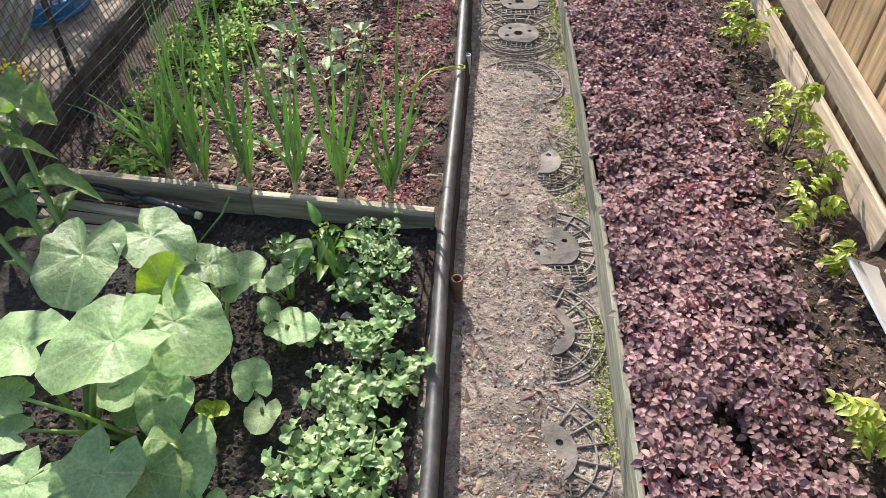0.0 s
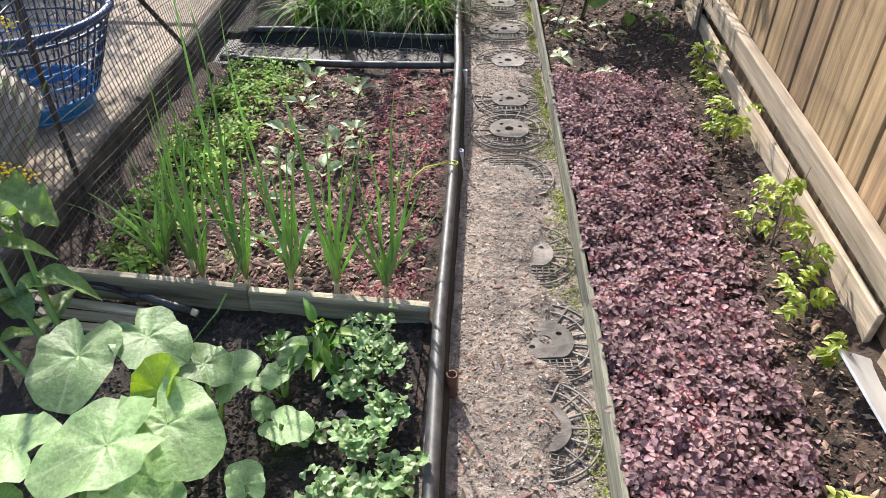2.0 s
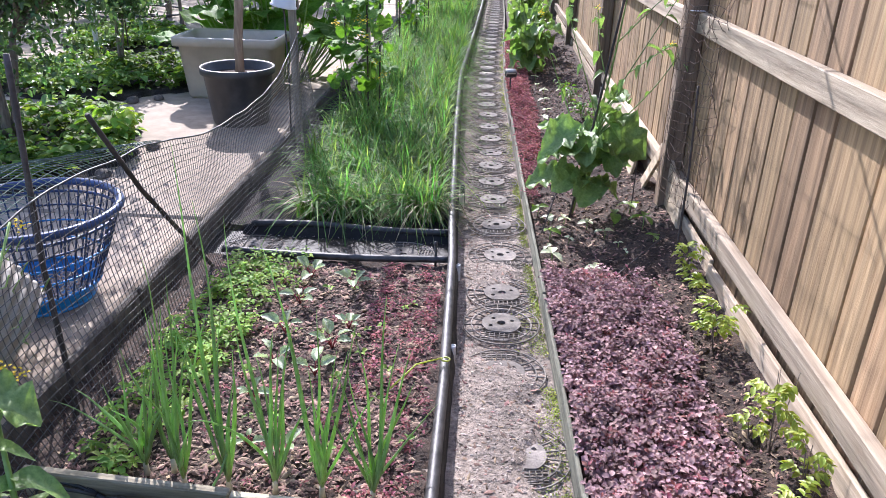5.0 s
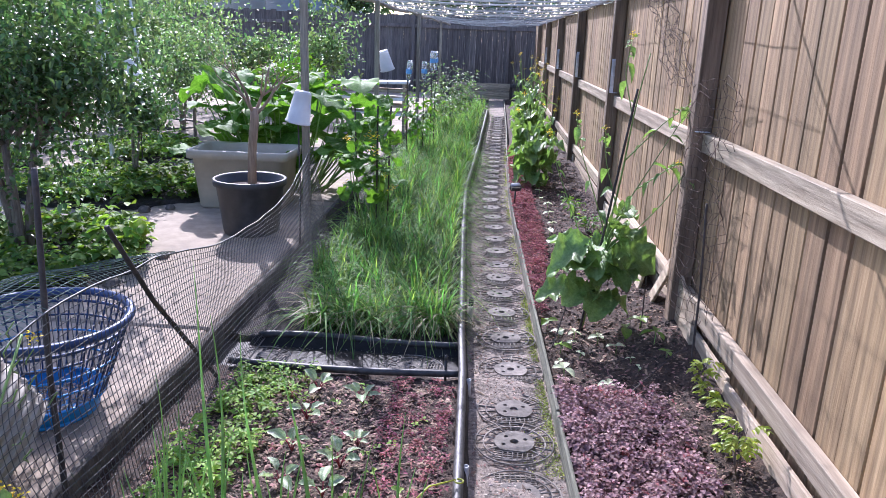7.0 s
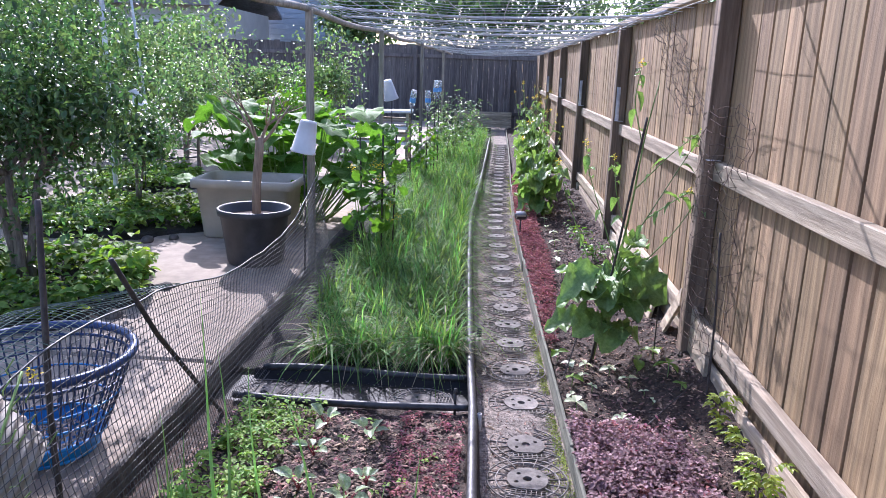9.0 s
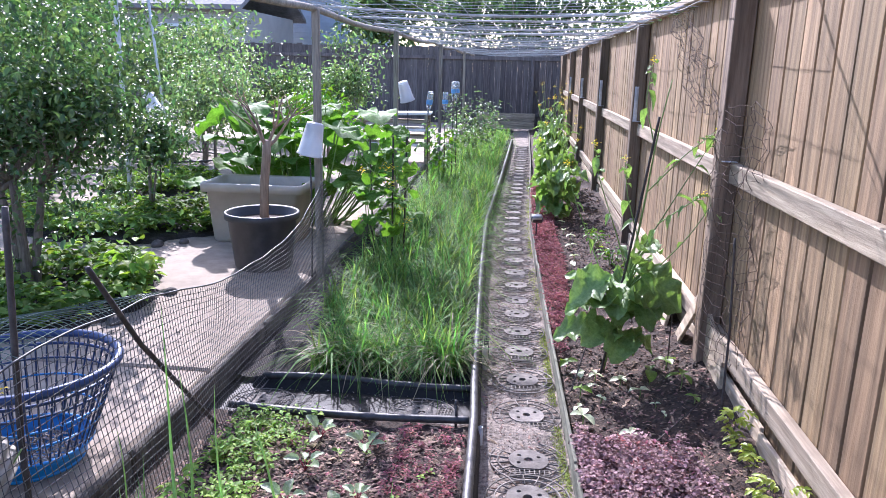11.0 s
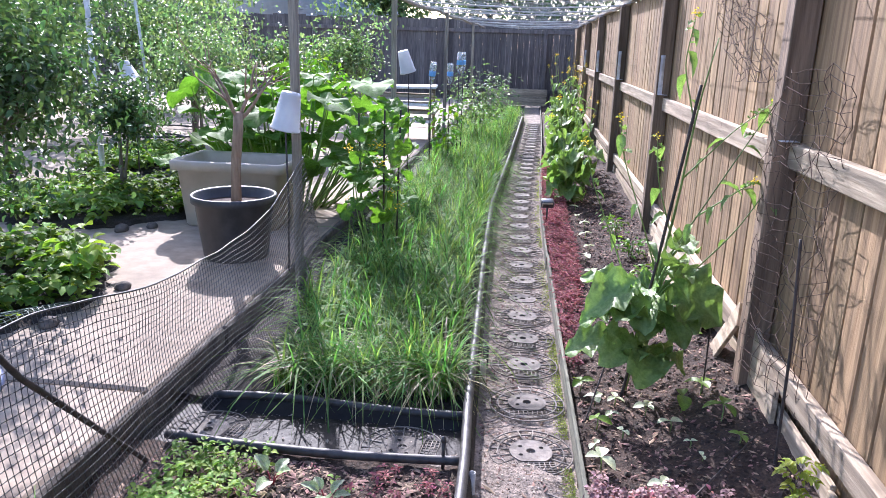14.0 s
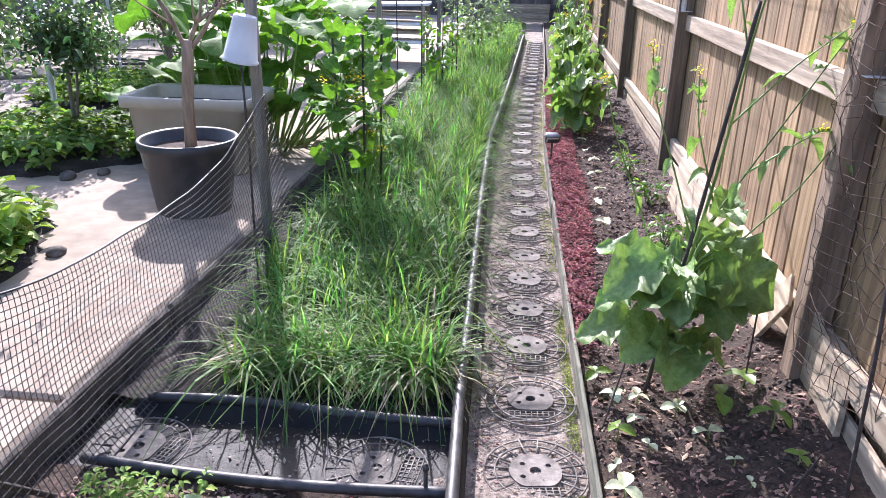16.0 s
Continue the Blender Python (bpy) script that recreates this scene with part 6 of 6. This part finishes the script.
def bottle_on_stick(x, y, z0, ground_z, lean):
    t = thing("bottle_stake", (x, y, ground_z), "clear plastic bottle turned upside down on a stick", "plant marker", "bottles on sticks")
    solid("stick", Geo().tube([(0, 0, 0), (0, 0, z0 - ground_z + 0.15)], 0.006, 6), STAKE, t)
    m = pose(0, 0, 0, lean, lean, 0)
    o = (0, 0, z0 - ground_z)
    solid("bottle", Geo().lathe([(0.014, 0.0), (0.015, 0.03), (0.034, 0.08), (0.036, 0.12), (0.033, 0.14), (0.036, 0.16), (0.036, 0.22), (0.030, 0.245), (0.0, 0.24)], o, 20, m), BOTTLE, t)
    solid("label", Geo().lathe([(0.037, 0.10), (0.037, 0.15)], o, 20, m), BOTTLEBLUE, t, "faded blue label")


bottle_on_stick(-0.95, 9.0, 1.0, 0.0, 8)
bottle_on_stick(-0.80, 9.5, 0.98, 0.0, 0)
bottle_on_stick(-0.74, 9.9, 1.10, 0.0, 3)
bottle_on_stick(-0.70, 10.0, 1.10, 0.0, -2)

t = thing("slatted_rack", (-1.75, 11.4, 0.1), "low grey rack stacked with trays and wood strips", "rack")
for k in range(5):
    solid("tray", Geo().box((random.uniform(-0.05, 0.05), 0, 0.3 + 0.11 * k), (1.1, 0.5, 0.035), 0.006, pose(0, 0, 0, 0, random.uniform(-1.5, 1.5), random.uniform(-4, 4))), GREYWOOD if k % 2 else WHITE, t, smooth=False)
for dx in (-0.5, 0.5):
    for dy in (-0.2, 0.2):
        solid("leg", Geo().box((dx, dy, 0.36), (0.04, 0.04, 0.74), 0.004), GREYWOOD, t, smooth=False)
bushy("flowering_shrub", (-0.6, 12.0, 0.0), 0.55, 1.15, 900, SMALL2, (0.04, 0.07), TREELIGHT, "pale flowering shrub at the end of the chive bed", "shrub", "", (-0.6, 0.9), 12)
bushy("leafy_shrub", (-0.85, 9.6, 0.0), 0.25, 0.85, 160, SMALL2, (0.06, 0.1), SMALLGREEN, "leafy green shrub among the chives", "shrub", "", (-0.6, 0.9), 6)

# ---- ground cover in the yard ----
def cover_patch(name, cx, cy, rx, ry, n, label, size=(0.04, 0.075)):
    inside = lambda x, y: ((x - cx) / rx) ** 2 + ((y - cy) / ry) ** 2 < 1 + 0.35 * noise.noise((x * 2.2, y * 2.2, 5))
    g = sheet(cx - rx * 1.1, cx + rx * 1.1, cy - ry * 1.1, cy + ry * 1.1, 0.06, lambda x, y: SLAB_Z + (0.03 + rough(x, y, 0.012, 0.2) if inside(x, y) else -0.03))
    tagged(solid("planting_pocket", g, SOIL), "dark soil pocket in the concrete yard", "soil", kind="structure")
    gl = Geo()
    rosettes(gl, SMALL, spread_spots(n, inside, cx - rx * 1.2, cx + rx * 1.2, cy - ry * 1.2, cy + ry * 1.2), (4, 6), size, (0.03, 0.16), (-0.3, 0.5), 0.012, lambda x, y: SLAB_Z + 0.02 + 0.06 * max(0, noise.noise((x * 3, y * 3, 1))))
    stuff(name, gl, COVER, label, "ground cover")


cover_patch("ground_cover", -2.85, 4.30, 0.92, 0.80, 620, "low leafy green ground cover round the tree trunks")
cover_patch("ground_cover", -3.15, 6.30, 0.90, 0.72, 520, "low bright green ground cover patch in the yard")
cover_patch("ground_cover", -3.85, 8.25, 0.62, 0.72, 360, "low sunlit ground cover patch farther back")
cover_patch("ground_cover", -5.3, 6.6, 0.9, 1.2, 360, "low green ground cover under the yard trees")
bushy("potato_plant", (-2.13, 4.42, 0.14), 0.17, 0.32, 70, SMALL, (0.06, 0.10), GREENS, "small bright green leafy plant at the patch edge", "vegetable plant", "", (-0.5, 0.6), 6)
random.seed(31)
for k, (x, y, s) in enumerate(((-1.95, 4.5, 0.04), (-2.0, 3.95, 0.045), (-2.45, 5.75, 0.04), (-2.6, 5.62, 0.05), (-3.3, 7.65, 0.06))):
    t = thing("edging_stone", (x, y, SLAB_Z), "rough grey stone at the edge of a planting pocket", "stone", "edging stones")
    gq = Geo().lathe([(0.0, 0.0), (s * 0.9, 0.0), (s, s * 0.3), (s * 0.75, s * 0.75), (s * 0.3, s * 0.95), (0.0, s)], seg=11)
    gq.v = [(px * (1 + 0.3 * noise.noise((px * 30 + k, py * 30, pz * 30))), py * (1.2 + 0.3 * noise.noise((px * 30, py * 30 + k, pz * 30))), pz) for px, py, pz in gq.v]
    solid("stone", gq, KERB, t)


# ---- trees ----
def tree(name, base, trunks, crown, n_leaves, size, material, label, seed, leaf=SMALL2, clump=0.16):
    random.seed(seed)
    r_ = np.random.default_rng(seed)
    t = thing(name, base, label, "tree")
    tips = []
    for (lean, h, r) in trunks:
        gt = Geo()
        gt.tube([(lean[0] * 0.2, lean[1] * 0.2, -0.03), (lean[0] * 0.45, lean[1] * 0.45, h * 0.4), (lean[0] * 0.8, lean[1] * 0.8, h * 0.75), (lean[0], lean[1], h)], [r, r * 0.85, r * 0.75, r * 0.6], 9)
        solid("trunk", gt, BARK, t)
        gl = Geo()
        for k in range(4):
            a = random.uniform(0, 6.28)
            branchy(gl, (lean[0], lean[1], h), (math.cos(a) * 0.7, math.sin(a) * 0.7, random.uniform(0.3, 1.2)), crown[1] * 0.55, r * 0.55, 2, BARK, tips, 0.3)
        solid("limb", gl, BARK, t)
    cz, rh, rv = crown
    centres = [np.array(p) for p, _ in tips]
    while len(centres) < max(40, n_leaves // 42):
        v = r_.normal(size=3)
        v /= np.linalg.norm(v)
        q = r_.random() ** 0.4
        centres.append(np.array([v[0] * rh * q, v[1] * rh * q, cz + v[2] * rv * q]))
    centres = np.array(centres)
    keep = ((centres[:, 0] / rh) ** 2 + (centres[:, 1] / rh) ** 2 + ((centres[:, 2] - cz) / rv) ** 2) < 1.5
    centres = centres[keep]
    weights = r_.random(len(centres)) ** 1.5 + 0.08
    pick = r_.choice(len(centres), n_leaves, p=weights / weights.sum())
    pos = centres[pick] + r_.normal(0, clump, (n_leaves, 3)) * np.array([1, 1, 0.8])
    gl = Geo().batch(leaf[0], leaf[1], pos, turns(r_.uniform(0, 6.28, n_leaves), r_.uniform(-1.1, 0.7, n_leaves), r_.uniform(-0.7, 0.7, n_leaves)), r_.uniform(size[0], size[1], n_leaves))
    solid("crown", gl, material, t)
    return t


tree("citrus_tree", (-2.75, 4.35, SLAB_Z), (((-0.12, 0.0, 0), 0.62, 0.032), ((0.10, 0.06, 0), 0.66, 0.03), ((0.0, -0.05, 0), 0.7, 0.034)), (1.26, 0.70, 1.16), 10500, (0.03, 0.055), TREELEAF, "small multi-trunk tree with dense glossy dark leaves", 3)
tree("yard_tree", (-3.15, 6.6, SLAB_Z), (((0.02, 0.0, 0), 0.6, 0.018), ((0.07, 0.03, 0), 0.5, 0.014)), (0.98, 0.32, 0.88), 2600, (0.03, 0.052), TREELEAF, "slender sparse young tree in the ground cover", 4, clump=0.10)
tree("yard_tree", (-4.6, 7.2, SLAB_Z), (((0.02, 0.0, 0), 0.7, 0.03),), (1.5, 0.75, 1.1), 4200, (0.035, 0.06), TREELEAF, "leafy yard tree with dark green crown", 5)
tree("yard_tree", (-4.3, 10.4, SLAB_Z), (((0.0, 0.0, 0), 0.6, 0.03), ((0.1, 0, 0), 0.6, 0.025)), (1.25, 0.8, 0.95), 3800, (0.04, 0.07), TREELIGHT, "pale-leaved bushy tree in the back of the yard", 6)
tree("yard_tree", (-6.6, 9.6, SLAB_Z), (((0.0, 0.0, 0), 0.9, 0.05),), (2.0, 1.2, 1.4), 4500, (0.06, 0.1), TREELEAF, "dark green tree at the side of the yard", 7)
tree("yard_tree", (-2.9, 12.8, SLAB_Z), (((0.0, 0.0, 0), 0.7, 0.03),), (1.2, 0.75, 0.9), 2600, (0.05, 0.085), TREELIGHT, "pale shrubby tree before the back fence", 8)
tree("yard_tree", (-6.2, 14.5, SLAB_Z), (((0.0, 0.0, 0), 0.8, 0.05),), (1.7, 1.3, 1.3), 3600, (0.07, 0.12), TREELIGHT, "pale green tree at the back of the yard", 9)
for i, (x, y, z, rh, rv, m_) in enumerate(((-4.0, 24.5, 3.6, 1.5, 1.7, TREELIGHT), (-15.5, 25.5, 3.4, 2.6, 2.2, TREELEAF), (0.5, 27, 3.4, 3.2, 2.0, TREELEAF), (4.8, 26, 3.6, 2.6, 2.2, TREELIGHT), (-1.6, 30, 4.0, 3.0, 2.2, TREELEAF), (-15.5, 20, 3.4, 3, 2.6, TREELEAF), (-13.5, 22.0, 2.8, 1.2, 1.2, TREELIGHT))):
    tree("neighbour_tree", (x, y, 0), (((0.0, 0.0, 0), z - rv * 0.7, 0.10),), (z, rh, rv), 4200, (0.12, 0.24), m_, "leafy neighbouring tree beyond the back fence", 40 + i, clump=0.35)

tree("yard_tree", (-3.5, 8.9, SLAB_Z), (((0.0, 0.0, 0), 0.5, 0.025),), (1.0, 0.6, 0.85), 2600, (0.035, 0.06), TREELIGHT, "pale leafy bush in the middle of the yard", 61)
tree("yard_tree", (-5.5, 10.8, SLAB_Z), (((0.0, 0.0, 0), 0.7, 0.03),), (1.4, 1.0, 1.1), 3400, (0.05, 0.085), TREELEAF, "dark leafy tree behind the ground cover", 62)
tree("yard_tree", (-4.2, 13.2, SLAB_Z), (((0.0, 0.0, 0), 0.5, 0.03),), (0.95, 0.8, 0.7), 2400, (0.055, 0.09), TREELIGHT, "pale leafy tree near the back fence", 63)
tree("yard_tree", (-2.3, 9.6, SLAB_Z), (((0.0, 0.0, 0), 0.5, 0.025),), (0.75, 0.55, 0.6), 1800, (0.045, 0.075), SMALLGREEN, "low leafy green shrub behind the gourd plant", 64)
tree("yard_tree", (-7.9, 12.5, SLAB_Z), (((0.0, 0.0, 0), 0.8, 0.04),), (1.8, 1.3, 1.4), 3400, (0.07, 0.11), TREELEAF, "dark leafy tree at the side fence", 65)

# ---- poles, hose ----
rod("garden_pole", [(-3.55, 7.0, 0.13), (-3.55, 7.0, 2.6)], 0.022, STEEL, "thin grey metal pole among the yard trees", "pole")
rod("garden_pole", [(-4.1, 9.0, 0.13), (-4.3, 9.05, 2.4)], 0.015, STEEL, "thin leaning pale pole among the yard trees", "pole")
t = thing("garden_hose", (-4.75, 9.9, SLAB_Z + 0.014), "dark garden hose looped on the concrete", "hose")
hp = [(0.6 * math.cos(a) * (1 + 0.05 * a) - 0.02 * a, 0.45 * math.sin(a) + 0.12 * a, 0.004 * a) for a in np.linspace(0, 9.5, 60)]
solid("hose", Geo().tube(hp, 0.013, 8), BLACKPIPE, t)
t = thing("flat_board", (-5.1, 9.3, SLAB_Z + 0.02), "grey weathered board lying on the concrete", "board")
solid("board", Geo().box((0, 0, 0), (1.6, 0.35, 0.03), 0.004, pose(0, 0, 0, 0, 0, 35)), GREYWOOD, t, smooth=False)


# ---- neighbouring houses ----
def house(name, x0, x1, y0, y1, wall_h, ridge, material, label, windows, along_y=False):
    t = thing(name, ((x0 + x1) / 2, (y0 + y1) / 2, 0), label, "house")
    w, d = x1 - x0, y1 - y0
    body = Geo()
    body.box((0, 0, wall_h / 2), (w, d, wall_h), 0.02)
    if along_y:
        body.add([(-w / 2, -d / 2, wall_h), (w / 2, -d / 2, wall_h), (0, -d / 2, ridge)], [(0, 1, 2)])
    solid("wall", body, material, t, smooth=False)
    for k in range(int(wall_h / 0.2)):
        solid("siding_board", Geo().box((0, -d / 2 - 0.012, 0.1 + 0.2 * k), (w, 0.024, 0.19), 0.006), material, t, smooth=False)
    o = 0.4
    if along_y:
        vs = [(-w / 2 - o, -d / 2 - o, wall_h - 0.15), (0, -d / 2 - o, ridge + 0.1), (w / 2 + o, -d / 2 - o, wall_h - 0.15)]
    else:
        vs = [(-w / 2 - o, -d / 2 - o, wall_h - 0.1), (-w / 2 - o, 0, ridge), (-w / 2 - o, d / 2 + o, wall_h - 0.1)]
    ln = Vector((0, d + 2 * o, 0)) if along_y else Vector((w + 2 * o, 0, 0))
    up = Vector((0, 0, 0.14))
    vv = [Vector(v) for v in vs]
    allv = vv + [v + up for v in vv] + [v + ln for v in vv] + [v + up + ln for v in vv]
    solid("roof", Geo().add(allv, [(3, 4, 10, 9), (4, 5, 11, 10), (0, 6, 7, 1), (1, 7, 8, 2), (0, 1, 4, 3), (1, 2, 5, 4), (6, 9, 10, 7), (7, 10, 11, 8), (0, 3, 9, 6), (2, 8, 11, 5)]), ROOF, t, smooth=False)
    for wx, wz, ww, wh in windows:
        fr = solid("window", Geo().box((wx, -d / 2 - 0.04, wz), (ww + 0.16, 0.06, wh + 0.16), 0.01), WHITE, t, "white window frame", False)
        solid("pane", Geo().box((wx - ww / 4, -d / 2 - 0.075, wz), (ww / 2 - 0.03, 0.02, wh), 0.004), GLASS, fr, smooth=False)
        solid("pane", Geo().box((wx + ww / 4, -d / 2 - 0.075, wz), (ww / 2 - 0.03, 0.02, wh), 0.004), GLASS, fr, smooth=False)


house("neighbour_house", -9.9, -6.3, 30, 37, 5.6, 7.7, HOUSEWALL, "pale blue-grey sided house beyond the back fence", (), True)
house("garage_house", -13.1, -8.7, 23, 29, 3.2, 4.6, BEIGEWALL, "cream sided house with a dark roof behind the yard", ((0.4, 2.2, 1.2, 0.8),))
